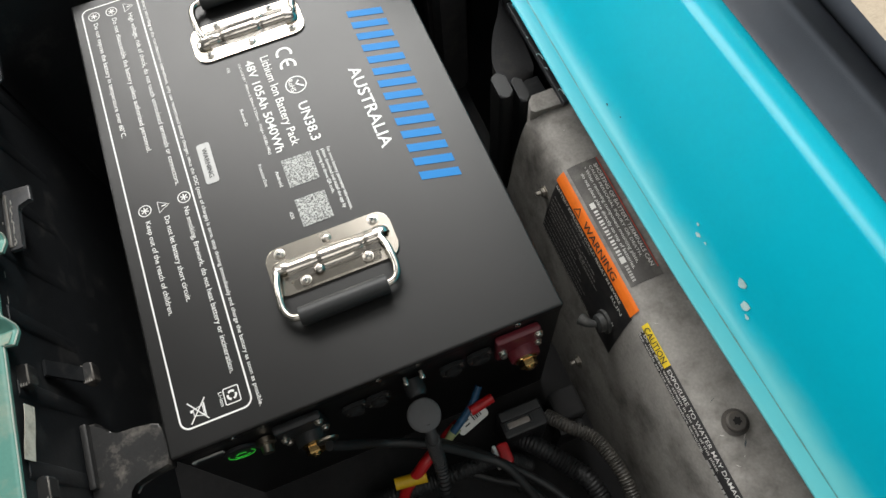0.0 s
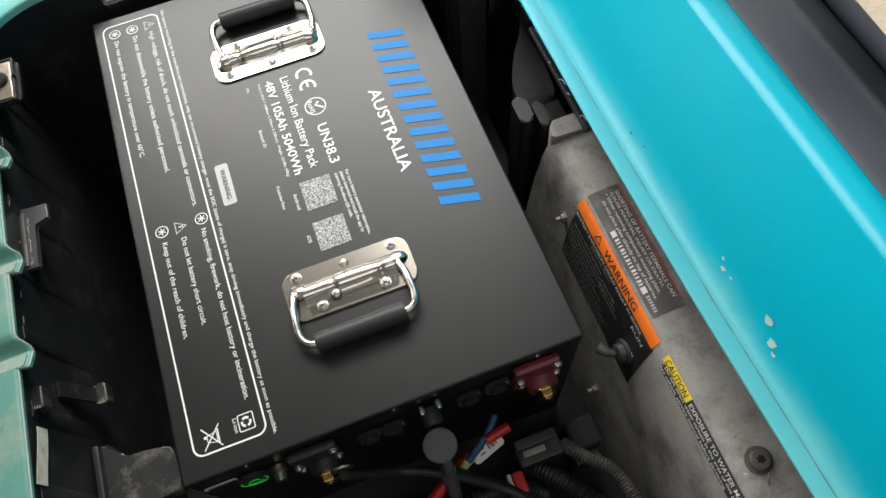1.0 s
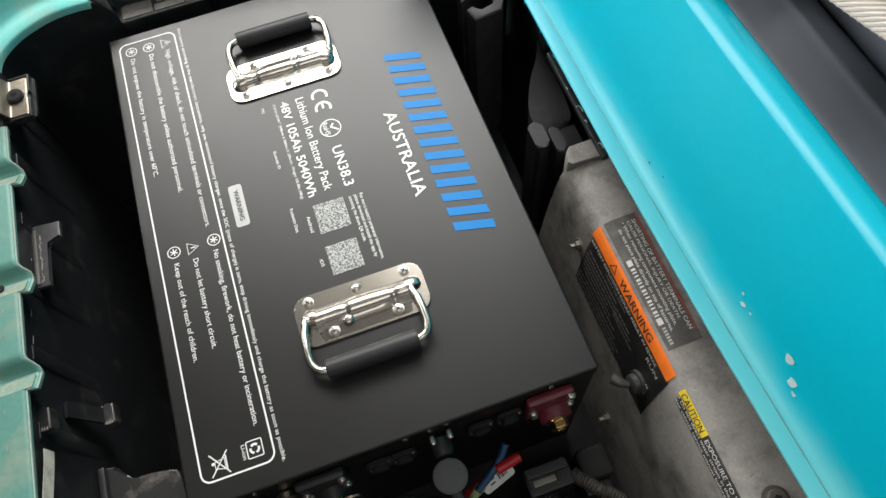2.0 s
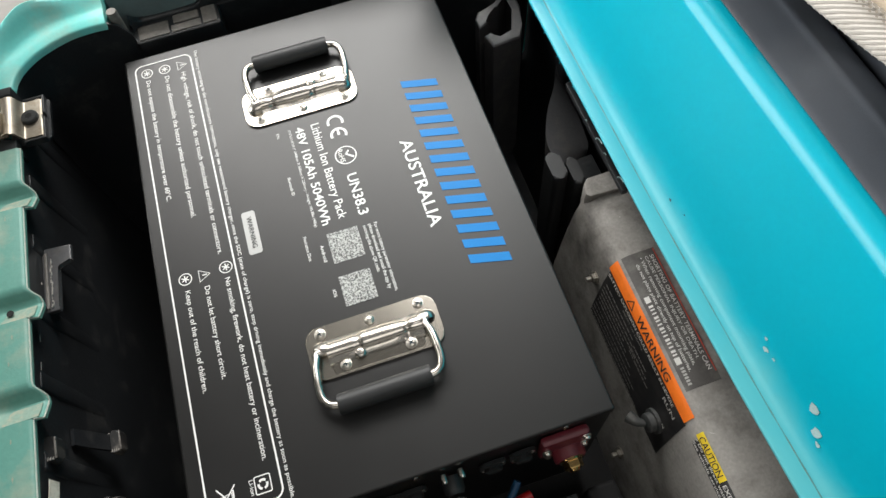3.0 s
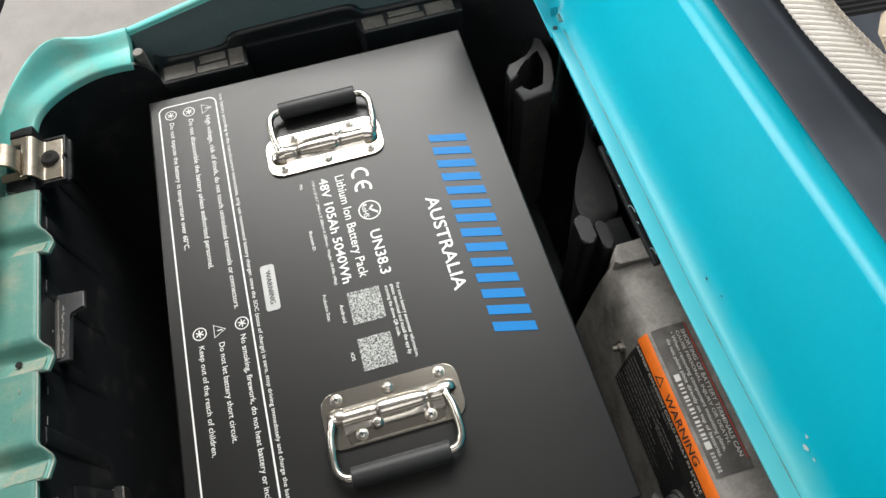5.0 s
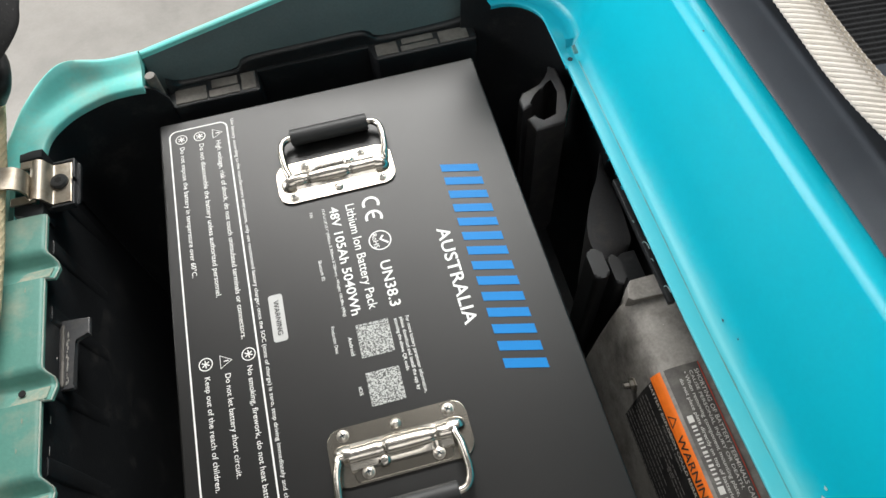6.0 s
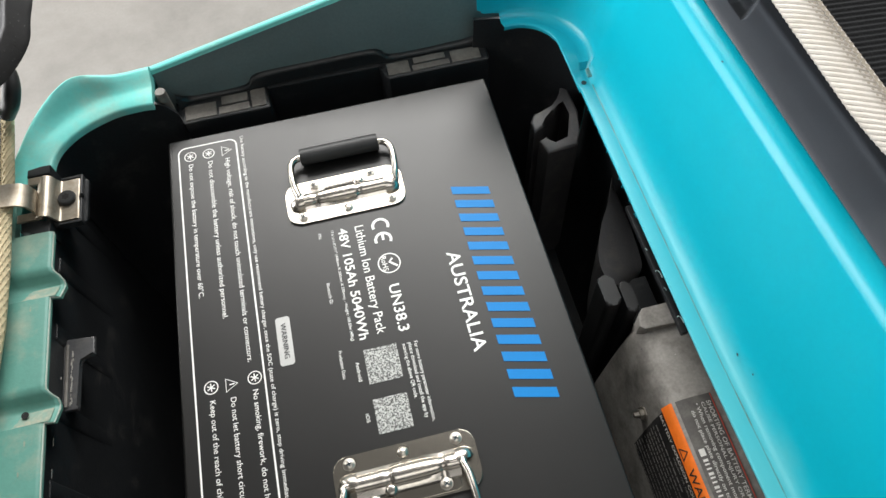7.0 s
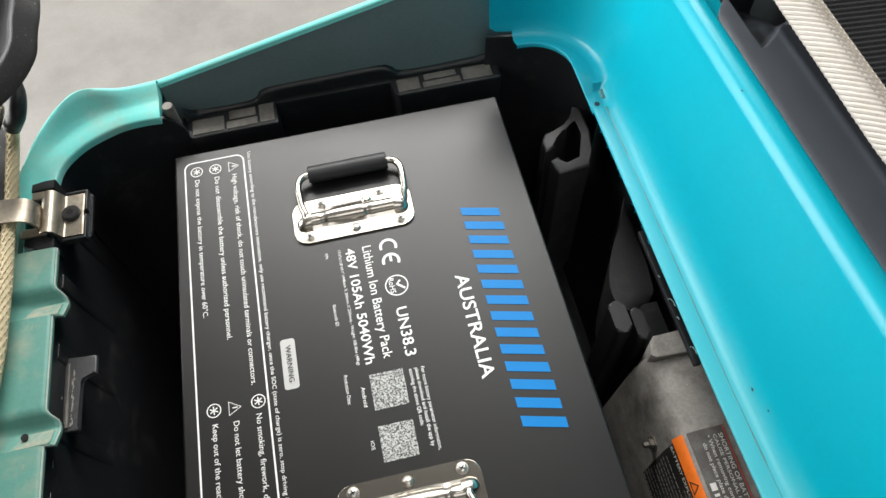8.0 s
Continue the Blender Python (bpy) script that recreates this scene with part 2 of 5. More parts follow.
def lettering(name, words, place, length, height, mat, parent, label="", bold=0.008):
    """Words as a flat mesh, fitted to a length and a height; place turns (along, up) into a point, or is a matrix."""
    data = bpy.data.curves.new(name, "FONT")
    data.body, data.resolution_u, data.offset = words, 3, bold
    ob = bpy.data.objects.new(name, data)
    scene.collection.objects.link(ob)
    me = bpy.data.meshes.new_from_object(ob.evaluated_get(bpy.context.evaluated_depsgraph_get()))
    bpy.data.objects.remove(ob)
    co = np.array([v.co for v in me.vertices])
    lo, hi = co.min(0), co.max(0)
    fit_x, fit_y = length / (hi[0] - lo[0]), height / max(hi[1] - lo[1], 1e-6)
    for v in me.vertices:
        u, w = (v.co.x - lo[0]) * fit_x, (v.co.y - lo[1]) * fit_y
        v.co = place @ Vector((u, w, 0.0)) if isinstance(place, Matrix) else place(u, w)
    me.name = name
    me.materials.clear()
    me.materials.append(mat)
    out = new(name, me)
    out.parent = parent
    if parent.type == "EMPTY":
        out.matrix_parent_inverse = Matrix.Translation(-parent.location)
    if label:
        out["label"] = label
    return out


def frame_of(origin, along, up):
    """A placing matrix from a corner, the reading direction and the upward direction of a face."""
    a = Vector(along).normalized()
    u = Vector(up)
    u = (u - a * u.dot(a)).normalized()
    m = Matrix((a, u, a.cross(u))).transposed().to_4x4()
    m.translation = origin
    return m


# ------------------------------------------------------------------ the room
# For the unseen east wall: dark only to cut the light it bounces.
DARK_WALL = material("dark_unseen_wall", (0.14, 0.14, 0.135), 0.9, grain=0.05, grain_scale=30, stain=(0.11, 0.11, 0.107), stain_amount=0.5, stain_scale=2)


def plain_wall(name, x0, x1, y0, y1, z0, z1, paint=PLASTER, label="pale grey plastered workshop wall"):
    return tagged(part(name, box(x0, x1, y0, y1, z0, z1), paint, smooth=0), label, "wall", kind="structure")


floor = tagged(part("floor", sheet([[(x, y, 0.0) for x in np.linspace(-9.0, 3.6, 21)] for y in np.linspace(-3.6, 3.6, 13)], thick=-0.05), CONCRETE, smooth=0),
       "worn grey concrete workshop floor with pale scuffs", "floor", kind="structure")
FLECK = material("pale_paint_fleck", (0.62, 0.60, 0.57), 0.7, grain=0.15, stain=(0.45, 0.43, 0.41), stain_amount=0.5, stain_scale=60)
SPOT = material("dark_oil_spot", (0.10, 0.095, 0.09), 0.5, grain=0.2, stain=(0.15, 0.14, 0.13), stain_amount=0.6, stain_scale=80)
rng = random.Random(71)
marks = [(-0.433, 1.336, 0.010, 0.004, FLECK), (-0.386, 1.324, 0.013, 0.005, FLECK), (-0.402, 1.317, 0.006, 0.003, FLECK), (-0.512, 1.470, 0.007, 0.004, SPOT), (-0.293, 1.390, 0.006, 0.003, SPOT),
         (-0.274, 1.257, 0.006, 0.006, SPOT), (-0.391, 1.341, 0.005, 0.003, FLECK)]
marks += [(rng.uniform(-0.62, 0.25), rng.uniform(1.22, 1.75), rng.uniform(0.002, 0.007), rng.uniform(0.002, 0.005), rng.choice((FLECK, FLECK, SPOT))) for k in range(26)]
for x, y, a, b, paint in marks:
    bm, tilt = bmesh.new(), rng.uniform(0, 3.1)
    ring = []
    for k in range(9):
        t, q = math.tau * k / 9, rng.uniform(0.5, 1.2)
        u, v = a * q * math.cos(t), b * q * math.sin(t)
        ring.append(bm.verts.new((x + u * math.cos(tilt) - v * math.sin(tilt), y + u * math.sin(tilt) + v * math.cos(tilt), 0.0012)))
    bm.faces.new(ring)
    part("floor_mark", bm, paint, floor, smooth=0)
plain_wall("wall_west_near", -2.35, -2.2, -3.6, 0.0, 0, 3.3)
plain_wall("wall_west_over", -2.35, -2.2, 0.0, 1.9, 2.4, 3.3)
plain_wall("wall_west_far", -2.35, -2.2, 1.9, 2.2, 0, 3.3)
plain_wall("wall_east", 3.6, 3.75, -3.6, 2.2, 0, 3.3, DARK_WALL, "unseen workshop wall, dark grey to limit bounced light")
plain_wall("wall_south", -2.2, 3.6, -3.75, -3.6, 0, 3.3)
plain_wall("wall_north_low", -2.2, 3.6, 2.2, 2.35, 0, 1.95)
plain_wall("wall_north_left", -2.2, -0.75, 2.2, 2.35, 1.95, 3.3)
plain_wall("wall_north_right", 1.75, 3.6, 2.2, 2.35, 1.95, 3.3)
plain_wall("wall_north_over", -0.75, 1.75, 2.2, 2.35, 2.95, 3.3)
tagged(part("ceiling", box(-2.2, 3.6, -3.6, 2.2, 3.3, 3.4), DARK_CEILING, smooth=0), "plain unseen ceiling, dark to limit reflected light", "ceiling", kind="structure")

TOP = 0.62        # height of the battery's lid
# ------------------------------------------------------------------ the cart's body
cart = thing("golf_cart", (0.15, 0.1, 0.0), "teal golf cart with its seat lifted, black battery tub open", "golf cart")

# rear cowl: inner flange, soft hollow, steep face with a round shoulder; it turns the far corner on a raised step
SHOULDER = [(0.4165 + 0.0135 * math.cos(radians(a)), 0.7751 + 0.0135 * math.sin(radians(a))) for a in (164, 152, 140, 128, 116, 104, 93)]
COWL = [(0.3655, 0.6560), (0.3645, 0.6590), (0.366, 0.6605), (0.372, 0.6612), (0.3755, 0.6614), (0.3785, 0.6630), (0.3812, 0.6660), (0.3838, 0.6705), (0.3860, 0.6770),
        (0.3876, 0.6840), (0.3897, 0.6960), (0.3928, 0.7160), (0.3968, 0.7400), (0.4000, 0.7590), (0.4024, 0.7720)] + SHOULDER + [(0.4185, 0.7884), (0.4205, 0.7858)]


def cowl_drift(y, z):
    """The cowl stands a little askew: its foot and its crown run outwards towards the near end."""
    y = min(y, 0.36)
    up = min(1.0, max(0.0, (z - 0.6614) / 0.125))
    return (0.001 + 0.018 * max(0.0, 0.12 - y) + 0.02 * max(0.0, -0.02 - y)) * (1 - up) + (0.005 - 0.036 * (y - 0.12)) * up


profile = [q.to_tuple() for q in curve_through([(x, 0, z) for x, z in COWL], 5)]
rows = []
for y in [*np.linspace(-0.75, -0.20, 8), *np.linspace(-0.19, 0.3765, 80), 0.3775, 0.3860, 0.3980]:
    sunk = 0.0030 if y > 0.377 else 0.0
    rows.append([(x + cowl_drift(y, z), y, z - sunk * max(0.0, 1 - max(0.0, z - 0.6614) / 0.008)) for x, _, z in profile])


def corner_row(a, pull=0.0):
    """One section round the far corner: the flange narrows as it turns."""
    out, way = [], Vector((math.cos(radians(a)), math.sin(radians(a)), 0))
    edge, crease = Vector((0.329, 0.428, 0)) + 0.0318 * way, Vector((0.327, 0.411, 0)) + (0.0495 + 0.004 * a / 90) * way
    for x, _, z in profile:
        f = min(1.0, max(0.0, (x - 0.364) / 0.0115))
        q = edge.lerp(crease, f) + way * (max(0.0, x - 0.3755) + cowl_drift(0.36, z)) - Vector((pull, 0, 0))
        out.append((q.x, q.y, z + 0.0045 * max(0.0, 1 - max(0.0, z - 0.6614) / 0.010)))
    return out


turned = corner_row(0)
rows.append([(x, 0.4000 + 0.15 * (y - 0.411), z) for x, y, z in turned])
rows += [corner_row(a) for a in (0, 9, 18, 27, 36, 45, 54, 63, 72, 81, 90)]
rows.append(corner_row(90, 0.007))
rows.append([(x - 0.020 * min(1.0, max(0.0, (z - 0.673) / 0.003)), y, z) for x, y, z in rows[-1]])
split = min(range(len(profile)), key=lambda k: abs(profile[k][2] - 0.6650))
part("cowl_flange", sheet([row[:split + 1] for row in rows]), TEAL_PALE_FOOT, cart, "scuffed teal flange of the cowl, paled by a painted highlight", smooth=1.2)
crease_at = min(range(len(profile)), key=lambda k: abs(profile[k][0] - 0.3758))
dirt = [Vector(row[crease_at]) + Vector((0, 0, 0.0001)) for row in rows[:88]]
rng = random.Random(33)
part("grime_line", tube(dirt, 0.0004, 6, swell=lambda i: 0.0002 + 0.0004 * rng.random()), GRIME, cart, "brownish grime in the cowl's crease")
rows = [row[split:] + [(x + 0.0035, y, z - 0.0035) for x, y, z in row[:split - 1:-1]] for row in rows]
part("rear_cowl", sheet(rows), TEAL_PALE_FOOT, cart, "glossy bright teal moulded rear cowl with scuffs and chips", smooth=1.2)
# pale chips and dark specks on the cowl's face
def cowl_at(z, y, out=0.0006):
    for (xa, za), (xb, zb) in zip(COWL[4:-2], COWL[5:-1]):
        if za <= z <= zb:
            t = (z - za) / (zb - za)
            n = Vector((-(zb - za), 0, xb - xa)).normalized()
            return Vector((xa + t * (xb - xa) + cowl_drift(y, z), y, z)) + out * n, n
    return Vector((0.39, y, z)), Vector((-1, 0, 0))


CHIP = material("bare_plastic_chip", (0.36, 0.52, 0.52), 0.7, grain=0.2, grain_scale=900, stain=(0.4, 0.5, 0.5), stain_amount=0.5, stain_scale=200)
SPECK = material("dark_speck", (0.03, 0.05, 0.06), 0.6, grain=0.2, stain=(0.02, 0.03, 0.03), stain_amount=0.5)
rng = random.Random(4)
for y, z, r, mat, name in ((-0.050, 0.6845, 0.0042, CHIP, "chip"), (-0.0625, 0.676, 0.0038, CHIP, "chip"), (-0.068, 0.673, 0.0017, CHIP, "chip"),
                           (-0.006, 0.6765, 0.0021, CHIP, "chip"), (-0.001, 0.682, 0.0013, CHIP, "chip"), (-0.014, 0.678, 0.0013, CHIP, "chip"),
                           (0.116, 0.671, 0.0012, SPECK, "speck"), (0.268, 0.785, 0.0008, SPECK, "speck"), (0.10, 0.675, 0.0007, SPECK, "speck")):
    r *= 1.3
    c, n = cowl_at(z, y)
    side = Vector((0, 1, 0))
    up = n.cross(side)
    bm = bmesh.new()
    ring = []
    for k in range(9):
        a, q = math.tau * k / 9, r * rng.uniform(0.45, 1.15)
        ring.append(bm.verts.new(c + q * (math.cos(a) * side + 0.8 * math.sin(a) * up)))
    bm.faces.new(ring)
    part(name, bm, mat, cart, smooth=0)

# screw hole and brown stain in the flange's sunk step, rough cut edge
part("screw_hole", lathe([(0.0023, 0), (0.0023, 0.0004)], Matrix.Translation((0.3715, 0.3835, 0.6582)), 14), SPECK, cart)
bm = prism([(0.3765, 0.3880), (0.3815, 0.3850), (0.3835, 0.3935), (0.3800, 0.3972), (0.3770, 0.3960)], 0.6584, 0.6612, 0.0006)
part("brown_stain", bm, GRIME, cart)
rng = random.Random(9)
for k in range(14):
    y = rng.uniform(0.24, 0.40)
    a = Vector((0.3658, y, 0.6588))
    b = a + Vector((rng.uniform(-0.0022, -0.0006), rng.uniform(-0.0018, 0.0018), rng.uniform(-0.0006, 0.0012)))
    part("moulding_burr", tube([a, (a + b) / 2 + Vector((0, 0, 0.0006)), b], 0.00022, 5), TEAL, cart)

# rim along the front of the tub, with stepped pockets every 93 mm
def rim_drop(y):
    """Depth of the pocket and reach of its tab at y."""
    for start in (0.318, 0.218, 0.140):
        d = y - (start - 0.0262)
        if 0.0 <= d <= 0.0262:
            if d > 0.0135:
                t = (0.0262 - d) / 0.0127
                t = t * t * (3 - 2 * t)
                return 0.0100 * t, 0.006 * min(1, 1.6 * t)
            return 0.0100 * (0.25 + 0.75 * d / 0.0135), 0.006
    return 0.0, 0.0


rows = []
for y in sorted([*np.linspace(-0.5, 0.352, 260)] + [start - 0.0262 + e for start in (0.318, 0.218, 0.140) for e in (-0.0001, 0.0001)]):
    if y > 0.352:
        continue
    d, tab = rim_drop(y)
    inner = -0.0835 + tab
    rows.append([(-0.128, y, 0.30), (-0.1255, y, 0.62), (-0.123, y, 0.6500 - 0.2 * d), (-0.120, y, 0.6515 - 0.4 * d), (-0.112, y, 0.6525 - 0.8 * d),
                 (-0.100, y, 0.6525 - d), (inner - 0.003, y, 0.6520 - d), (inner - 0.0006, y, 0.6512 - d), (inner, y, 0.6498 - d), (inner, y, 0.646 - d)])
edge_line = [Vector(r[8]) for r in rows if r[8][1] > -0.2]
part("front_rim", sheet(rows), DULL_RIM, cart, "dull sea-green front rim, shade partly in its colour, with stepped pockets and scuffs", smooth=0.9)
part("rim_hole", lathe([(0.0026, 0), (0.0026, 0.0007)], Matrix.Translation((-0.0980, 0.2015, 0.6472)), 14), PIT, cart)
WORN_RIM = material("rubbed_rim_plastic", (0.40, 0.44, 0.38), 0.6, grain=0.15, grain_scale=500, stain=(0.25, 0.40, 0.36), stain_amount=0.7, stain_scale=120)
part("rubbed_edge", tube(edge_line, 0.0007, 6), WORN_RIM, cart)
PALE_WEAR = material("worn_through_rim", (0.20, 0.30, 0.245), 0.6, grain=0.2, grain_scale=500, stain=(0.36, 0.33, 0.25), stain_amount=0.8, stain_scale=110, lo=0.45, hi=0.62)
rng = random.Random(5)
for start in (0.318, 0.218, 0.140):
    rows = []
    for d in np.linspace(0.0012, 0.0128, 9):
        z = 0.6525 - rim_drop(start - 0.0262 + d)[0] + 0.0003
        lo, hi = -0.1125 + rng.uniform(-0.0008, 0.0008), -0.0795 - rng.uniform(0.0002, 0.0006)
        rows.append([(lo + (hi - lo) * k / 4, start - 0.0262 + d, z) for k in range(5)])
    part("worn_patch", sheet(rows), PALE_WEAR, cart, "pale worn patch in the rim pocket")
rng = random.Random(12)
for k in range(22):
    y, x = rng.uniform(-0.05, 0.34), rng.uniform(-0.117, -0.092)
    if rim_drop(y)[0] or rim_drop(y + 0.006)[0] or rim_drop(y - 0.006)[0]:
        continue
    bm, ring = bmesh.new(), []
    for j in range(10):
        a = math.tau * j / 10
        q = rng.uniform(0.5, 1.2)
        ring.append(bm.verts.new((x + 0.0007 * q * math.cos(a), y + 0.0024 * q * math.sin(a), 0.6529)))
    bm.faces.new(ring)
    part("rub_mark", bm, PALE_WEAR, cart, smooth=0)

# far corner of the rim: it swells to a hump outside, with a groove, then ends at the side lip
inner = [(-0.0845, 0.400), (-0.0865, 0.414), (-0.083, 0.431), (-0.073, 0.4445), (-0.058, 0.4555), (-0.035, 0.4645), (-0.014, 0.4665), (0.0, 0.4655)]
outer = [(-0.1215, 0.400), (-0.119, 0.420), (-0.112, 0.440), (-0.0990, 0.4630), (-0.0790, 0.4850), (-0.0600, 0.4975), (-0.029, 0.4990), (0.0005, 0.5035)]
crest = [0.6550, 0.6552, 0.658, 0.665, 0.6725, 0.6735, 0.6655, 0.6625]
rails = []
for (xi, yi), (xo, yo), c in zip(inner, outer, crest):
    a, b = Vector((xi, yi, 0)), Vector((xo, yo, 0))
    out = (b - a).normalized()
    rise = c - 0.6552
    across = [(0.06, -0.0017), (0.30, -0.0004), (0.48, 0.0), (0.57, 0.10 * rise), (0.67, 0.34 * rise), (0.77, 0.64 * rise), (0.87, 0.90 * rise), (0.945, rise), (1.0, 0.94 * rise)]
    rails.append([a + Vector((0, 0, 0.646)), a + Vector((0, 0, 0.6515))] + [a.lerp(b, f) + Vector((0, 0, 0.6552 + h)) for f, h in across]
                 + [b + 0.003 * out + Vector((0, 0, c - 0.006)), b + 0.008 * out + Vector((0, 0, 0.60)), b + 0.012 * out + Vector((0, 0, 0.30))])
smooth_rails = list(zip(*[curve_through(col, 6) for col in zip(*rails)]))
bm = sheet([list(r) for r in smooth_rails])
for low, high in zip(list(smooth_rails[-1])[:10], list(smooth_rails[-1])[1:10]):
    a, b = Vector((low.x, low.y, 0.6475)), Vector((high.x, high.y, 0.6475))
    bm.faces.new([bm.verts.new(q) for q in (low, high, b, a)])
part("corner_rim", bm, TEAL_RIM, cart, "sea-green moulded corner with a raised hump", smooth=1.0)
bm = sheet([[(-0.1215 + 0.0005, y, 0.6525), (-0.113, y, 0.6525), (-0.1125, y, 0.646)] for y in (0.351, 0.36, 0.385, 0.402)])
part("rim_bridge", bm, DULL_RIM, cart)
# side lip: a thin bright edge that climbs towards the cowl, with a dark inner face
rows = []
for x in np.linspace(-0.006, 0.335, 24):
    z, y = 0.6583 + 0.178 * x, 0.505 + 0.06 * x
    rows.append([(x, 0.540, 0.02), (x, 0.533, 0.40), (x, y + 0.010, z - 0.03), (x, y + 0.005, z - 0.004), (x, y + 0.003, z - 0.0006), (x, y, z), (x, y - 0.0025, z - 0.001),
                 (x, y - 0.0030, z - 0.0025), (x, y - 0.0033, z - 0.0038), (x, y - 0.0040, z - 0.0046)])
part("side_lip", sheet(rows), TEAL_RIM, cart, "thin bright sea-green edge of the side panel", smooth=1.0)
rows = []
for x in np.linspace(0.001, 0.335, 18):
    z, y = 0.6583 + 0.178 * x, 0.505 + 0.06 * x
    rows.append([(x, y - 0.0036, z - 0.0044), (x, y - 0.007, z - 0.02), (x, 0.5 * (y + 0.487), 0.5 * (z + 0.612)), (x, 0.4945, 0.612), (x, 0.492, 0.56)])
part("side_inner_panel", sheet(rows), INNER, cart, "dark matt inner face of the side panel", smooth=1.0)
part("front_skirt", box(-0.133, -0.127, -0.6, 0.45, 0.0, 0.62, 0.002), TEAL_RIM, cart)
part("side_skirt", box(-0.10, 0.60, 0.536, 0.542, 0.0, 0.60, 0.002), TEAL_RIM, cart)

# charcoal deck behind the cowl, with a V-shaped recess and a rounded far end
rows = []
for y in [*np.linspace(-0.75, 0.27, 24), *np.linspace(0.285, 0.37, 66)]:
    drift, corner_x = cowl_drift(y, 0.79), 0.4182 + 25.0 * max(0.0, y - 0.322) ** 2
    row = []
    for x, z in ((0.4178, 0.7860), (0.4186, 0.7882), (0.4200, 0.7891), (0.4230, 0.7897), (0.4275, 0.7904), (0.4295, 0.7908), (0.4308, 0.79105), (0.4325, 0.7914), (0.434, 0.7917), (0.436, 0.7921), (0.4385, 0.7926),
                 (0.4405, 0.79302), (0.4420, 0.79335), (0.4432, 0.79365), (0.4442, 0.79403), (0.4450, 0.79437), (0.4458, 0.79465), (0.4466, 0.79482), (0.4476, 0.7949), (0.4490, 0.7946), (0.4520, 0.7935),
                 (0.4590, 0.7902), (0.4660, 0.7863), (0.4720, 0.7825), (0.4780, 0.777), (0.480, 0.73)):
        inside = min((x - 0.4318) / 0.0025, (y - 0.2945 - 0.75 * max(0.0, x - 0.4330)) / 0.0035)
        deep = 0.010 + 0.5 * max(0.0, y - 0.318)
        row.append((max(x, corner_x) + drift, y, z - deep * min(1.0, max(0.0, inside))))
    rows.append(row)
part("charcoal_deck", sheet(rows), GREY_TRIM, cart, "smooth charcoal plastic deck trim", smooth=0.8)
part("cowl_crown", sheet([[(x, y, 0.7870 - 0.4 * max(0.0, x - 0.430)) for x in (0.410, 0.416, 0.421, 0.425)] for y in np.linspace(0.31, 0.43, 8)]), TEAL, cart, smooth=1.2)

# black tub round the battery
def tub_panel(name, points, label=""):
    return part(name, sheet(points, thick=-0.003), TUB, cart, label)


part("tub_floor", box(-0.10, 0.36, -0.42, 0.50, 0.375, 0.389, 0.002), PIT, cart, "black moulded tub floor")
part("chassis", box(-0.05, 0.34, -0.38, 0.46, 0.0, 0.375, 0.01), TUB, cart, "black chassis under the tub")
tub_panel("tub_front_wall", [[(-0.089, y, 0.6375), (-0.0895, y, 0.60), (-0.086, y, 0.50), (-0.078, y, 0.385)] for y in np.linspace(-0.42, 0.42, 12)],
          "dusty black ribbed tub wall")
corner = [(-0.089, 0.415), (-0.0855, 0.432), (-0.074, 0.447), (-0.058, 0.458), (-0.035, 0.4672), (-0.012, 0.4685), (0.0, 0.4688), (0.008, 0.4690), (0.0150, 0.4695)]
tub_panel("tub_corner", [[(x, y, 0.650 if x < 0.005 else 0.644 if x < 0.01 else 0.630), (x + 0.003, y - 0.003, 0.55), (x + 0.012, y - 0.012, 0.385)] for x, y in corner])
tub_panel("tub_near_wall", [[(x, -0.42, 0.60), (x, -0.40, 0.385)] for x in np.linspace(-0.09, 0.36, 6)])
tub_panel("tub_rear_wall", [[(0.400, y, 0.652), (0.403, y, 0.60), (0.400, y, 0.50), (0.360, y, 0.385)] for y in np.linspace(-0.42, 0.43, 12)])
back_corner = [(0.401, 0.43), (0.393, 0.442), (0.384, 0.452), (0.366, 0.47), (0.343, 0.478), (0.32, 0.484), (0.30, 0.488)]
tub_panel("tub_back_corner", [[(x, y, 0.655), (x - 0.004, y - 0.003, 0.55), (x - 0.014, y - 0.01, 0.385)] for x, y in back_corner])
for k in range(9):
    y = 0.395 - 0.061 * k
    bm = prism([(-0.0895, y - 0.008), (-0.0872, y - 0.0055), (-0.0872, y + 0.0055), (-0.0895, y + 0.008)], 0.39, 0.630, 0.0015)
    part("rib", bm, TUB, cart)

# side ledges of the tub, with shallow pads, and the recessed edge between them
def ledge(x0, x1, front, back, steps):
    bm = prism([(x0 - 0.004, back), (x0, front + 0.004), (x0 + 0.004, front), (x1 - 0.002, front), (x1, front + 0.002), (x1, back)], 0.40, 0.6205, 0.0028)
    ob = part("ledge", bm, TUB, cart, "scuffed black ledge of the tub")
    for a, b, c, d in steps:
        part("ledge_pad", box(a, b, c, d, 0.6190, 0.6216, 0.0008), LEDGE, ob, "dusty worn pad")
    return ob


ledge(0.013, 0.0975, 0.4655, 0.494, ((0.018, 0.0475, 0.4685, 0.486), (0.0495, 0.0785, 0.4685, 0.4775), (0.0525, 0.0775, 0.4795, 0.490), (0.0805, 0.0945, 0.4690, 0.491)))
ledge(0.2085, 0.312, 0.470, 0.494, ((0.2125, 0.234, 0.4735, 0.489), (0.2365, 0.273, 0.4735, 0.4805), (0.239, 0.270, 0.4825, 0.490), (0.2755, 0.304, 0.4735, 0.489)))
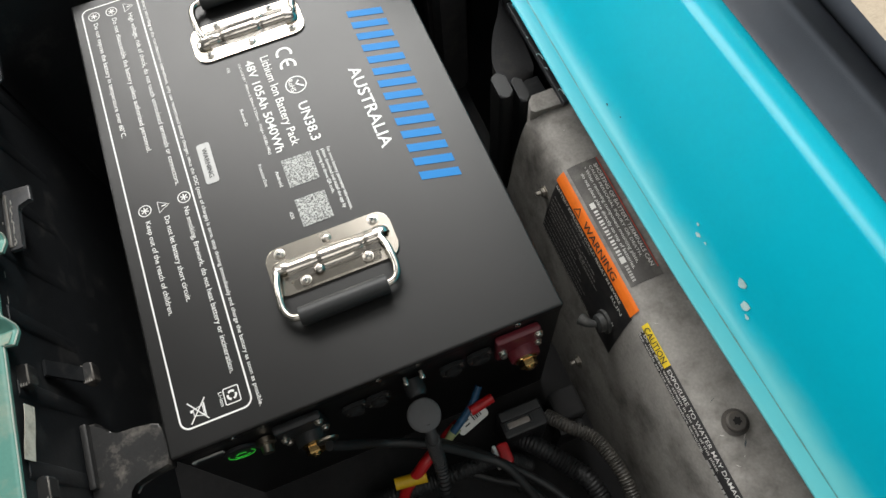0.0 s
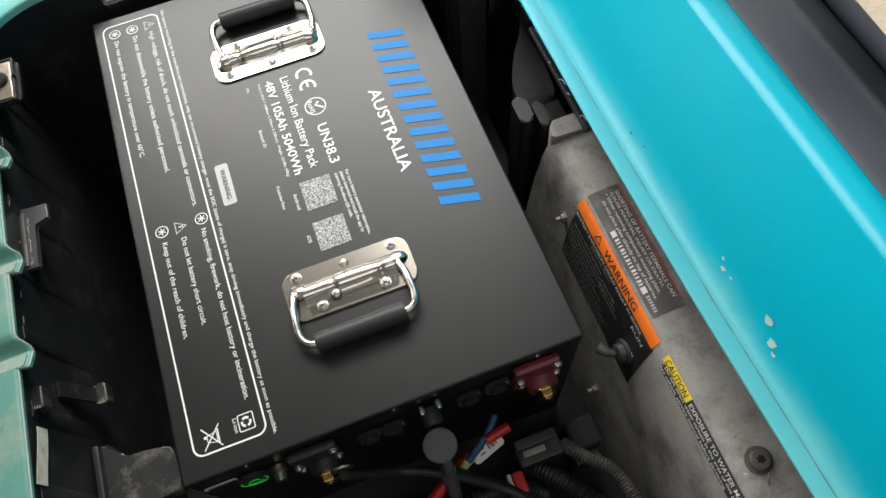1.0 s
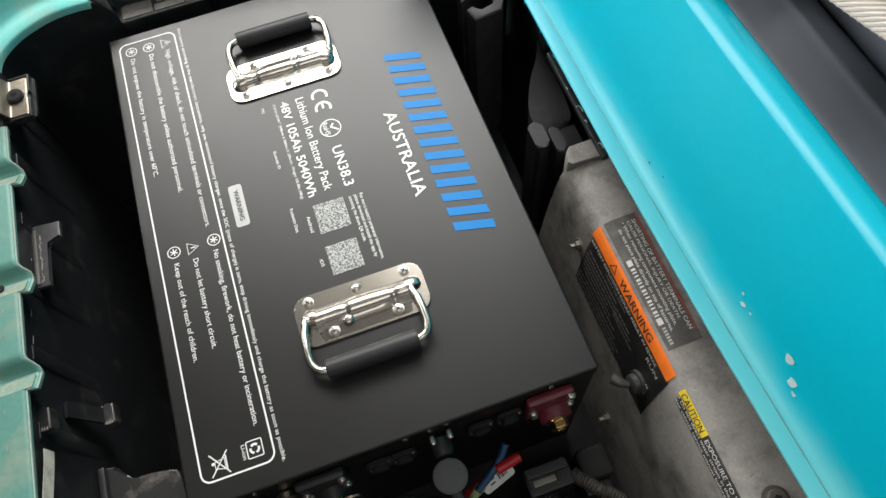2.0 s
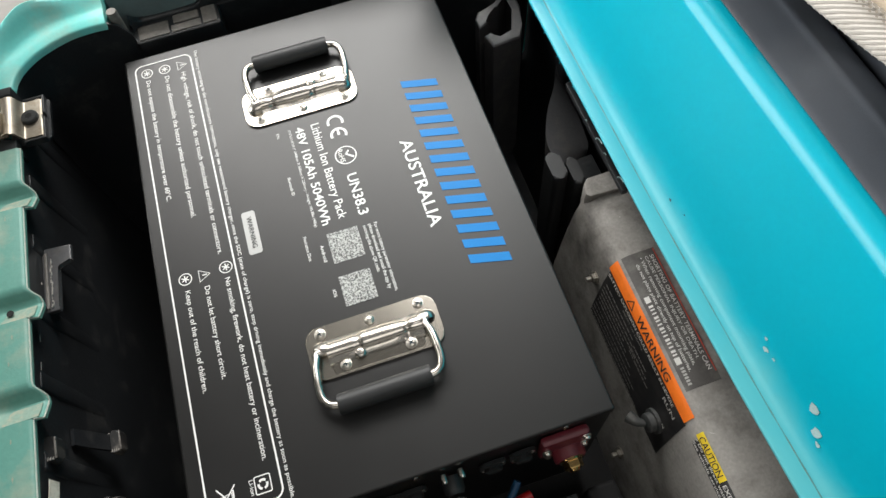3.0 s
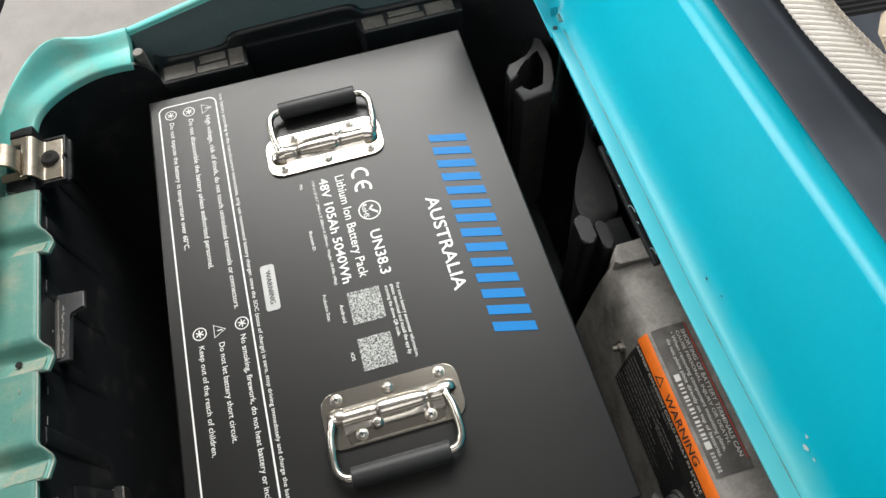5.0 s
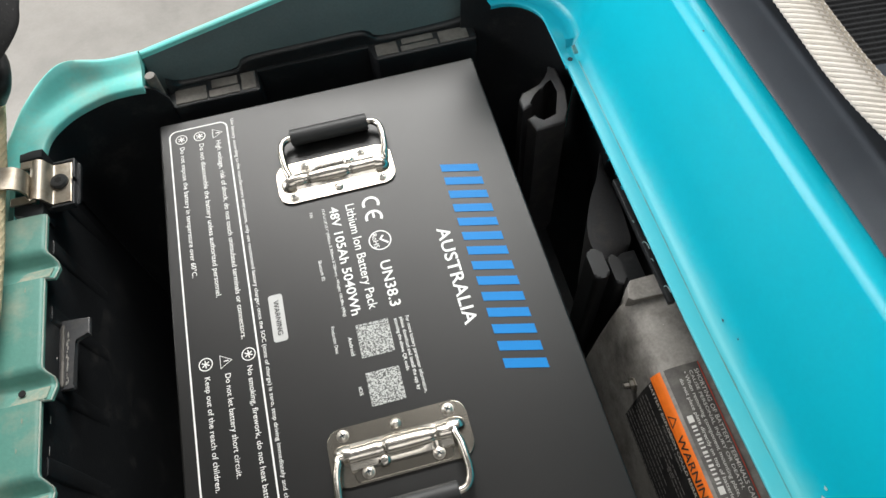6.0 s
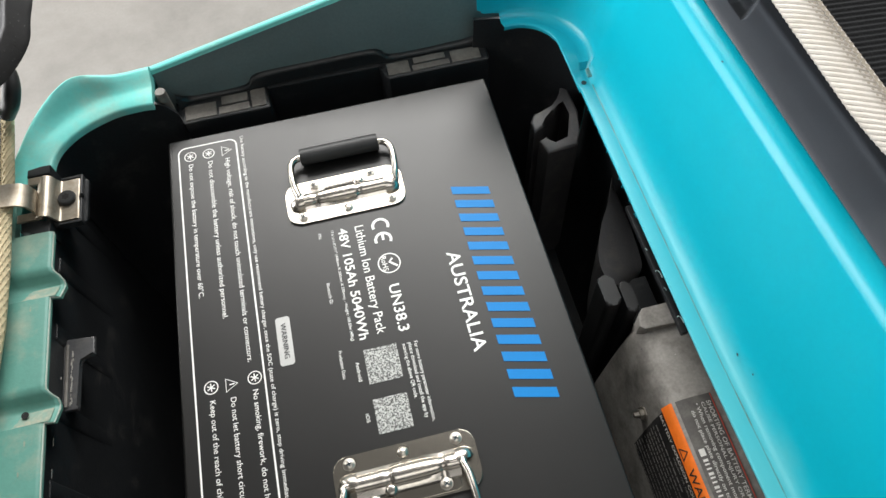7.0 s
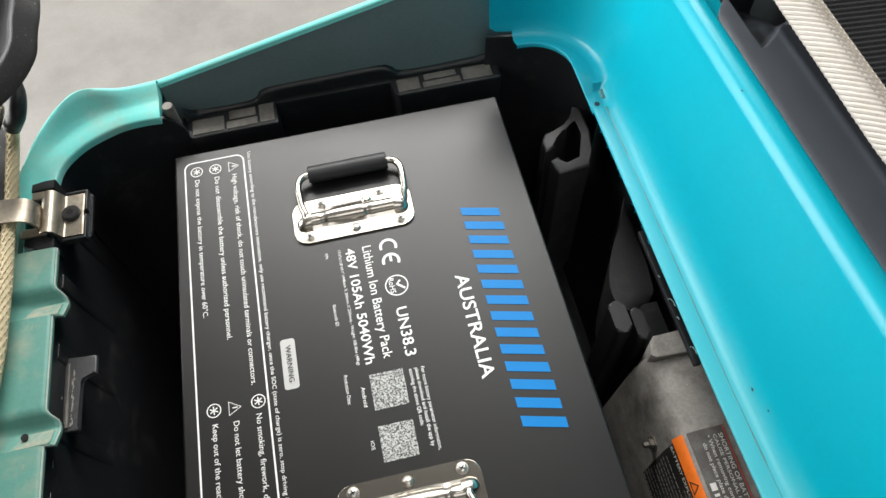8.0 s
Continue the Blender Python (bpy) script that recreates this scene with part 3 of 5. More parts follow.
part("recess_edge", prism([(0.0965, 0.4895), (0.2095, 0.4885), (0.2095, 0.4965), (0.0965, 0.4965)], 0.40, 0.6205, 0.0025), TUB, cart)
lip = curve_through([(0.0145, 0.486, 0.636), (0.020, 0.490, 0.628), (0.03, 0.4935, 0.6235), (0.075, 0.494, 0.6235), (0.086, 0.4945, 0.632), (0.100, 0.4955, 0.6345), (0.15, 0.4965, 0.6345), (0.198, 0.4965, 0.6345),
                     (0.210, 0.4950, 0.631), (0.222, 0.4945, 0.6245), (0.28, 0.494, 0.6245), (0.305, 0.491, 0.630), (0.325, 0.487, 0.642)], 6)
part("tub_lip", sheet([[q + Vector((0, -0.0025, -0.035)), q + Vector((0, -0.0025, -0.003)), q + Vector((0, -0.001, 0)), q + Vector((0, 0.003, 0.0008)), q + Vector((0, 0.006, -0.004))] for q in lip]),
     TUB, cart, "rounded black upper lip of the tub", smooth=1.2)
part("corner_peg", lathe([(0.0050, -0.014), (0.0050, 0.0105), (0.0044, 0.0118)], Matrix.Translation((0.0070, 0.4775, 0.6430)), 16), LEDGE, cart, "scuffed round plastic peg")

# hooked bracket, brackets and clips moulded into the tub
# Lighter than the tub: rubbing, plus the hook's highlights put into the colour.
HOOK = material("lighter_black_plastic", (0.062, 0.062, 0.065), 0.36, grain=0.25, grain_scale=500, stain=(0.13, 0.122, 0.11), stain_amount=0.6, stain_scale=55, bump=0.1, bump_scale=600, lo=0.5, hi=0.75)
TORN = material("torn_plastic_burr", (0.38, 0.36, 0.33), 0.45, grain=0.2, grain_scale=700, stain=(0.12, 0.11, 0.10), stain_amount=0.7, stain_scale=300)
bm = prism([(-0.0895, 0.212), (-0.0775, 0.2115), (-0.0768, 0.2140), (-0.0782, 0.2490), (-0.0775, 0.2525), (-0.0750, 0.2540), (-0.0655, 0.2545), (-0.0655, 0.2695), (-0.086, 0.2715), (-0.0895, 0.270)], 0.611, 0.616, 0.0014)
bracket = part("hook_bracket", bm, HOOK, cart, "scuffed black L-shaped moulded bracket")
part("bracket_lip", box(-0.0868, -0.0843, 0.214, 0.266, 0.6155, 0.6180, 0.0008), LEDGE, bracket)
rng = random.Random(52)
for k in range(15):
    y, x = 0.2155 + 0.0031 * k + rng.uniform(-0.001, 0.001), -0.0820 + rng.uniform(-0.0006, 0.0006)
    w, h = rng.uniform(0.0002, 0.0006), rng.uniform(0.0008, 0.0026)
    bm = prism([(x - w, y - h), (x + 0.4 * w, y - 0.8 * h), (x + w, y + 0.2 * h), (x + 0.2 * w, y + h), (x - 0.8 * w, y + 0.5 * h)], 0.6158, 0.6165 + rng.uniform(0, 0.0006))
    part("torn_edge", bm, TORN, bracket, smooth=0)
bm = prism([(-0.087, 0.075), (-0.0765, 0.0735), (-0.0735, 0.066), (-0.068, 0.0595), (-0.060, 0.0585), (-0.046, 0.0555), (-0.034, 0.0565), (-0.0275, 0.054), (-0.0245, 0.047),
            (-0.0235, 0.030), (-0.0245, 0.017), (-0.043, 0.0165), (-0.055, 0.0155), (-0.060, 0.010), (-0.064, -0.02), (-0.087, -0.02), (-0.087, 0.02)], 0.535, 0.549, 0.0022)
part("support_shelf", bm, WORN, cart, "dusty black moulded support shelf beside the battery")
part("shelf_web", box(-0.0865, -0.0805, 0.020, 0.074, 0.548, 0.556, 0.002), WORN, cart)
rng = random.Random(61)
for x, y, z, w in ((-0.0722, 0.1150, 0.556, 0.0098), (-0.0865, 0.098, 0.628, 0.011), (-0.0865, 0.014, 0.622, 0.012)):
    clip = part("clip", prism(rounded(w, 0.018, 0.003, x, y), z - 0.012, z, 0.0025), WORN, cart, "worn black moulded clip")
    for dx in (-0.5, 0.5):
        part("clip_rim", tube(curve_through([(x + dx * (w - 0.0016), y - 0.0075, z - 0.0010), (x + dx * (w - 0.0010), y, z + 0.0002), (x + dx * (w - 0.0018), y + 0.0078, z - 0.0006)], 4), 0.0008, 6), LEDGE, clip)
    for k in range(4):
        part("torn_edge", prism([(x + w * (-0.3 + 0.17 * k), y - 0.0082), (x + w * (-0.2 + 0.17 * k), y - 0.0086), (x + w * (-0.18 + 0.17 * k), y - 0.0060 + rng.uniform(-0.001, 0.001))], z - 0.001, z + 0.0006), TORN, clip, smooth=0)
# sloping web from the wall to the low clip, and scratches on the wall under the rim
bm = sheet([[(-0.0885, y, 0.592), (-0.083, y, 0.572), (-0.0775, y, 0.5535), (-0.0775, y, 0.545)] for y in (0.1085, 0.1095, 0.1150, 0.1205, 0.1215)], thick=-0.003)
part("clip_web", bm, TUB, cart)
for y0, y1, z in ((0.1835, 0.1895, 0.625), (0.1600, 0.1665, 0.6255), (0.2370, 0.2395, 0.618)):
    part("scratch", box(-0.0894, -0.0889, y0, y1, z, z + 0.0007, 0.0002), TORN, cart)
STICKER = material("old_paper_label", (0.76, 0.73, 0.62), 0.75, grain=0.12, grain_scale=500, stain=(0.38, 0.35, 0.27), stain_amount=0.7, stain_scale=90)
bm = sheet([[(-0.0868, y, z + 0.004 * math.sin(60 * y)) for z in (0.620, 0.6265, 0.633)] for y in np.linspace(0.034, 0.0765, 8)], thick=0.0004)
part("paper_label", bm, STICKER, cart, "torn yellowed paper label")

# rear side: hooked shelf, fin and two posts
hook = [(0.335, 0.393), (0.335, 0.407), (0.341, 0.416), (0.362, 0.4185), (0.370, 0.426), (0.376, 0.442), (0.3825, 0.438), (0.3835, 0.409), (0.3765, 0.384), (0.3700, 0.3690), (0.3405, 0.3665), (0.3365, 0.383),
        (0.345, 0.3865), (0.349, 0.3735), (0.366, 0.3785), (0.3765, 0.406), (0.3755, 0.430), (0.367, 0.4205), (0.361, 0.4135), (0.348, 0.4105), (0.3465, 0.3985)]
part("hooked_shelf", prism(hook, 0.36, 0.5915, 0.0026, segments=3), HOOK, cart, "black moulded shelf with a hook-shaped slot")
part("shelf_wall", prism([(0.331, 0.402), (0.338, 0.384), (0.3385, 0.36), (0.3455, 0.24), (0.390, 0.24), (0.390, 0.43), (0.34, 0.415)], 0.33, 0.40, 0.004), TUB, cart)
rows = []
for (x0, y0), (x1, y1) in zip([(0.394, 0.336), (0.381, 0.310), (0.367, 0.289), (0.354, 0.262), (0.3505, 0.243), (0.353, 0.227)],
                              [(0.3945, 0.335), (0.3965, 0.310), (0.395, 0.278), (0.393, 0.258), (0.389, 0.242), (0.371, 0.228)]):
    a, b = Vector((x0, y0, 0.578)), Vector((x1, y1, 0.564))
    rows.append([a - Vector((-0.006, 0, 0.12)), a - Vector((0, 0, 0.003)), a + Vector((0, 0, 0.0005)), a.lerp(b, 0.12) + Vector((0, 0, 0.0012)), a.lerp(b, 0.5) + Vector((0, 0, 0.003)),
                 a.lerp(b, 0.85) + Vector((0, 0, 0.0005)), b, b - Vector((0, 0, 0.004)), b - Vector((0, 0, 0.12))])
rows = [list(r) for r in zip(*[curve_through(col, 4) for col in zip(*rows)])]
part("fin", sheet(rows), HOOK, cart, "scratched black leaf-shaped fin", smooth=0.9)
for x, y, w, d, top in ((0.3435, 0.2145, 0.0135, 0.028, 0.5985), (0.3585, 0.2075, 0.010, 0.029, 0.594)):
    part("post", prism(rounded(w, d, 0.0048, x, y), 0.42, top, 0.0022, segments=3), RUBBER, cart, "rounded black moulded post")
part("post_gusset", prism([(0.362, 0.192), (0.390, 0.192), (0.390, 0.235), (0.366, 0.235)], 0.45, 0.566, 0.003), TUB, cart)

# white scuffs on the dark edge under the flange
edge_strip = part("edge_strip", box(0.3686, 0.3740, 0.150, 0.265, 0.634, 0.6394, 0.001), TUB, cart, "black strip with white scuffs under the flange")
for x, y, r in ((0.3700, 0.1980, 0.0075), (0.3700, 0.1860, 0.0025), (0.3710, 0.1590, 0.0065), (0.3690, 0.2220, 0.0020)):
    ring = [Vector((x + 0.28 * r * math.cos(radians(a)), y + 0.7 * r * math.sin(radians(a)), 0.640)) for a in range(-20, 131, 24)]
    part("white_scuff", tube(ring, 0.0004, 5), CHIP, edge_strip)

# ------------------------------------------------------------------ aluminium component plate
plate = thing("component_plate", (0.36, -0.1, 0.375), "worn cast aluminium mounting plate with warning labels and bolts", "metal plate")
ALU_LINE = [(0.436, 0.6005), (0.372, 0.5995), (0.3645, 0.5985), (0.3595, 0.5965), (0.3555, 0.5925), (0.3525, 0.587), (0.350, 0.580), (0.347, 0.567), (0.3425, 0.535), (0.3365, 0.48),
            (0.330, 0.42), (0.326, 0.375)]
alu_run = [0.0]
for (xa, za), (xb, zb) in zip(ALU_LINE, ALU_LINE[1:]):
    alu_run.append(alu_run[-1] + math.hypot(xb - xa, zb - za))


def alu_at(s, y, out=0.0):
    """Point at the distance s down the plate's section, at y, lifted off it by out."""
    for k in range(len(ALU_LINE) - 1):
        if s <= alu_run[k + 1] or k == len(ALU_LINE) - 2:
            t = (s - alu_run[k]) / (alu_run[k + 1] - alu_run[k])
            (xa, za), (xb, zb) = ALU_LINE[k], ALU_LINE[k + 1]
            n = Vector((zb - za, 0, xa - xb)).normalized()
            return Vector((xa + t * (xb - xa), y, za + t * (zb - za))) + out * n


S_STEPS = [alu_run[-1] * k / 60 for k in range(61)]
rows = [[alu_at(s, y) for s in S_STEPS] for y in np.linspace(-0.62, 0.176, 40)]
rows.append([alu_at(s, 0.1795) - Vector((0, 0, 0.0018)) + Vector((0.001, 0, 0)) for s in S_STEPS])
rows.append([alu_at(s, 0.1805) - Vector((0, 0, 0.02)) + Vector((0.004, 0, 0)) for s in S_STEPS])
part("plate_body", sheet(rows), ALU, plate, "stained dull cast aluminium", smooth=1.0)
part("end_block", prism([(0.3535, 0.176), (0.357, 0.1725), (0.42, 0.1705), (0.42, 0.1915), (0.361, 0.1905), (0.3565, 0.186)], 0.50, 0.6045, 0.0018), ALU, plate)
part("plate_wedge", prism([(0.356, 0.120), (0.362, 0.182), (0.40, 0.190), (0.40, 0.120)], 0.40, 0.575, 0.003), ALU, plate)

INK = material("label_black", (0.02, 0.02, 0.021), 0.5, grain=0.2, grain_scale=600, stain=(0.07, 0.065, 0.06), stain_amount=0.5, stain_scale=60)
ORANGE = material("label_orange", (0.95, 0.20, 0.015), 0.5, grain=0.06, grain_scale=500, stain=(0.7, 0.16, 0.02), stain_amount=0.5, stain_scale=80)
YELLOW = material("label_yellow", (0.85, 0.62, 0.02), 0.5, grain=0.06, grain_scale=500, stain=(0.6, 0.45, 0.03), stain_amount=0.5, stain_scale=80)
GREY_LABEL = material("label_dark_grey", (0.085, 0.08, 0.075), 0.55, grain=0.2, grain_scale=500, stain=(0.22, 0.21, 0.19), stain_amount=0.7, stain_scale=55, lo=0.48, hi=0.75)
WHITE = material("label_white", (0.70, 0.69, 0.66), 0.55, grain=0.1, grain_scale=600, stain=(0.5, 0.49, 0.46), stain_amount=0.5, stain_scale=90)
FADED = material("label_faded_white", (0.42, 0.41, 0.39), 0.6, grain=0.1, grain_scale=600, stain=(0.25, 0.24, 0.23), stain_amount=0.6, stain_scale=90)
RED_LINE = material("label_red", (0.55, 0.07, 0.04), 0.5, grain=0.1, stain=(0.4, 0.08, 0.05), stain_amount=0.5, stain_scale=80)


def on_plate(name, s0, s1, y0, y1, mat, parent, out=0.0004, label="", cut=0.0):
    """A thin sticker on the plate between two distances down its section."""
    n = max(2, int((s1 - s0) / 0.002))
    rows = [[alu_at(s0 + (s1 - s0) * k / n, y + cut * k / n, out) for k in range(n + 1)] for y in np.linspace(y0, y1, 8)]
    return part(name, sheet(rows), mat, parent, label)


def plate_words(name, words, s_base, y0, length, height, mat, parent, out=0.0008):
    return lettering(name, words, lambda u, w: alu_at(s_base - w, y0 - u, out), length, height, mat, parent)


def plate_bars(name, s0, y0, y1, mat, parent, rows, pitch, high, seed, out=0.0008):
    """Unreadable small print: one thin bar a line, broken at random."""
    r = random.Random(seed)
    for k in range(rows):
        y = y0 - r.uniform(0, 0.002)
        end = y1 + r.uniform(0, 0.3) * (y0 - y1)
        bm = bmesh.new()
        while y > end:
            w = r.uniform(0.002, 0.006)
            a, b = s0 + k * pitch, s0 + k * pitch + high
            bm.faces.new([bm.verts.new(alu_at(s, q, out)) for s, q in ((a, y), (a, y - w), (b, y - w), (b, y))])
            y -= w + 0.001
        part(name, bm, mat, parent, smooth=0)


S_EDGE = alu_run[3]                      # where the top turns over into the face
lab = on_plate("warning_label", S_EDGE + 0.0145, S_EDGE + 0.082, 0.112, -0.0215, INK, plate, label="black battery warning label with small white print", cut=-0.004)
band = on_plate("orange_band", S_EDGE + 0.0035, S_EDGE + 0.0150, 0.1145, -0.0195, ORANGE, lab, 0.0006, "orange warning band")
plate_words("printed_line", "WARNING", S_EDGE + 0.0128, 0.066, 0.054, 0.0066, INK, lab, 0.001)
bm = bmesh.new()
tri = [alu_at(S_EDGE + 0.0128, 0.083, 0.001), alu_at(S_EDGE + 0.0128, 0.0725, 0.001), alu_at(S_EDGE + 0.0055, 0.0778, 0.001)]
for k in range(3):
    a, b = tri[k], tri[(k + 1) % 3]
    c = sum(tri, Vector()) / 3
    bm.faces.new([bm.verts.new(q) for q in (a, b, b.lerp(c, 0.3), a.lerp(c, 0.3))])
part("warning_triangle", bm, INK, lab, smooth=0)
plate_words("printed_line", "BATTERY EXPLOSION COULD RESULT IN SEVERE", S_EDGE + 0.0195, 0.1105, 0.116, 0.0028, WHITE, lab)
plate_words("printed_line", "INJURY OR DEATH.", S_EDGE + 0.0245, 0.079, 0.036, 0.0026, FADED, lab)
plate_bars("print_line", S_EDGE + 0.0285, 0.108, 0.045, FADED, lab, 6, 0.0052, 0.0011, 5)
plate_bars("print_line", S_EDGE + 0.0615, 0.108, 0.012, FADED, lab, 4, 0.0058, 0.0010, 6)
plate_bars("print_line", S_EDGE + 0.0315, 0.052, 0.020, FADED, lab, 3, 0.0052, 0.0010, 8)
plate_words("printed_line", "RUN", S_EDGE + 0.0265, 0.0045, 0.0175, 0.0040, WHITE, lab)
plate_words("printed_line", "N", S_EDGE + 0.0475, -0.0105, 0.0032, 0.0036, WHITE, lab)

lab = on_plate("instruction_label", 0.050, S_EDGE + 0.0005, 0.114, -0.001, GREY_LABEL, plate, 0.0004, "scuffed grey label with white capitals and a barcode row")
on_plate("red_border", 0.0505, 0.0513, 0.1135, 0.006, RED_LINE, lab, 0.0008)
plate_words("printed_line", "SHORTING OF BATTERY TERMINALS CAN", 0.0560, 0.1085, 0.100, 0.0032, WHITE, lab)
plate_words("printed_line", "CAUSE PERSONAL INJURY OR DEATH.", 0.0608, 0.1085, 0.090, 0.0032, WHITE, lab)
plate_words("printed_line", "• When removing component mounting plate,", 0.0655, 0.1085, 0.0935, 0.0036, WHITE, lab)
plate_words("printed_line", "do not place plate directly on top of batteries.", 0.0702, 0.104, 0.0925, 0.0036, WHITE, lab)
on_plate("white_square", 0.0712, 0.0752, 0.0765, 0.0712, WHITE, lab, 0.0009)
on_plate("white_square", 0.0712, 0.0752, 0.0245, 0.0190, WHITE, lab, 0.0009)
for k in range(14):
    on_plate("code_bar", 0.0715, 0.0748, 0.0690 - 0.0032 * k, 0.0690 - 0.0032 * k - (0.0012 if k % 3 else 0.0019), WHITE, lab, 0.0009)
for k in range(6):
    on_plate("number_bar", 0.0715, 0.0742, 0.0165 - 0.0025 * k, 0.0165 - 0.0025 * k - 0.0016, FADED, lab, 0.0009)

lab = on_plate("caution_label", S_EDGE + 0.0025, S_EDGE + 0.0165, -0.0335, -0.26, INK, plate, 0.0004, "narrow black caution label with a yellow tab")
on_plate("yellow_tab", S_EDGE + 0.0022, S_EDGE + 0.0088, -0.0305, -0.0660, YELLOW, lab, 0.0008, "yellow caution tab")
plate_words("printed_line", "CAUTION", S_EDGE + 0.0080, -0.0335, 0.029, 0.0050, INK, lab, 0.0012)
plate_words("printed_line", "EXPOSURE TO WATER MAY DAMAGE ELECTRONICS", S_EDGE + 0.0078, -0.0685, 0.142, 0.0034, WHITE, lab)
plate_words("printed_line", "• Do not direct water stream in the area of this plate.", S_EDGE + 0.0122, -0.0335, 0.112, 0.0034, WHITE, lab)
plate_words("printed_line", "See vehicle service manual before servicing.", S_EDGE + 0.0160, -0.0335, 0.096, 0.0034, WHITE, lab)
plate_bars("print_line", S_EDGE + 0.0140, -0.134, -0.2, FADED, lab, 1, 0.004, 0.002, 11)

DARK_STEEL = material("black_oxide_steel", (0.105, 0.098, 0.09), 0.5, 0.3, grain=0.2, grain_scale=600, stain=(0.14, 0.12, 0.1), stain_amount=0.6, stain_scale=90)


BORE = material("black_socket", (0.004, 0.004, 0.004), 0.8, grain=0.1, stain=(0.006, 0.006, 0.006), stain_amount=0.5)


def head_bolt(parent, m, r, mat, name="bolt", lobes=6):
    """A round-headed bolt with a star socket and a washer."""
    ob = part(name, lathe([(r * 1.35, 0), (r * 1.35, r * 0.16), (r, r * 0.18), (r, r * 0.62), (r * 0.86, r * 0.78), (r * 0.5, r * 0.80)], m, 24), mat, parent)
    star = [((r * (0.47 if k % 2 else 0.34)) * math.cos(math.tau * k / (2 * lobes)), (r * (0.47 if k % 2 else 0.34)) * math.sin(math.tau * k / (2 * lobes))) for k in range(2 * lobes)]
    part("socket", prism(star, r * 0.79, r * 0.815, m=m), BORE, ob)
    return ob


BOOT = material("dusty_grey_rubber", (0.045, 0.047, 0.047), 0.5, grain=0.15, grain_scale=600, stain=(0.13, 0.125, 0.115), stain_amount=0.6, stain_scale=90)
# nicks and scratches on the plate's top and face
NICK = material("bare_metal_nick", (0.58, 0.56, 0.52), 0.5, 0.3, grain=0.2, grain_scale=700, stain=(0.4, 0.38, 0.35), stain_amount=0.5, stain_scale=150)
rng = random.Random(21)
for k in range(34):
    s0, y0 = rng.choice((rng.uniform(0.028, S_EDGE), rng.uniform(S_EDGE, S_EDGE + 0.02))), rng.uniform(-0.19, 0.165)
    if -0.012 < y0 < 0.118 and s0 > 0.046 or s0 > S_EDGE - 0.001 and y0 < -0.025:
        continue
    run, turn, w = rng.uniform(0.001, 0.008), rng.uniform(-1.2, 1.2), rng.uniform(0.0002, 0.0007)
    bm = bmesh.new()
    pts = [alu_at(s0 + a * run * math.cos(turn) + b * w * math.sin(turn), y0 + a * run * math.sin(turn) - b * w * math.cos(turn), 0.0003) for a, b in ((-0.5, 0), (0, 1), (0.5, 0.2), (0.1, -1))]
    bm.faces.new([bm.verts.new(q) for q in pts])
    part("scratch", bm, NICK if k % 3 else SPECK, plate, smooth=0)

head_bolt(plate, Matrix.Translation((0.377, -0.120, 0.5995)), 0.0072, DARK_STEEL, "plate_bolt")
for y, s, r in ((0.121, S_EDGE + 0.043, 0.0042), (-0.006, S_EDGE + 0.160, 0.0042)):
    c, n = alu_at(s, y), (alu_at(s, y, 1.0) - alu_at(s, y))
    m = Matrix.Translation(c) @ n.to_track_quat("Z", "Y").to_matrix().to_4x4()
    part("hex_screw", lathe([(r * 1.5, 0), (r * 1.5, 0.001), (r, 0.0012), (r, 0.0042), (r * 0.6, 0.0048), (r * 0.55, 0.009)], m, 6), SCREW, plate)
c, n = alu_at(S_EDGE + 0.055, -0.005), (alu_at(S_EDGE + 0.055, 0, 1.0) - alu_at(S_EDGE + 0.055, 0))
m = Matrix.Translation(c) @ n.to_track_quat("Z", "Y").to_matrix().to_4x4()
toggle = part("toggle_switch", lathe([(0.0105, 0), (0.0105, 0.003), (0.008, 0.0035), (0.0078, 0.008), (0.005, 0.0095)], m, 20), BOOT, plate, "grey rubber-booted toggle switch")
tip = c + 0.009 * n
part("lever", tube(curve_through([tip, tip + 0.006 * n + Vector((0, 0.004, -0.001)), tip + 0.010 * n + Vector((0, 0.010, -0.003))], 5), 0.003, 12,
                   swell=lambda i: 0.0026 + 0.00028 * i), BOOT, toggle)
# ------------------------------------------------------------------ battery pack
pack = thing("battery_pack", (0.15, 0.224, 0.389), "black powder-coated lithium battery box with white print and chrome handles", "battery")
part("case", box(0.0008, 0.2992, 0.0008, 0.4472, 0.389, TOP - 0.0115, 0.0015), POWDER, pack)
part("lid", box(0.0, 0.30, 0.0, 0.448, TOP - 0.0105, TOP, 0.0022, segments=3), POWDER, pack, "flat satin black lid")
for x in (0.044, 0.153, 0.263):
    m = Matrix.Translation((x, 0.0, TOP - 0.0055)) @ pose(0, 0, 0, 90)
    part("lid_screw", lathe([(0.0024, 0), (0.0024, 0.0008), (0.0014, 0.0014)], m, 12), CHROME, pack)


def on_lid(x, y, lift=0.0004):
    """Placing on the lid: reading towards the terminals, letters upright towards the cowl."""
    return frame_of((x, y, TOP + lift), (0.0085, -1, 0), (1, 0.0085, 0))


def lid_words(words, x, y0, y1, height, mat=PRINT, name="printed_line", lift=0.0004, bold=0.005):
    return lettering(name, words, on_lid(x, y0, lift), y0 - y1, height, mat, pack, bold=bold)


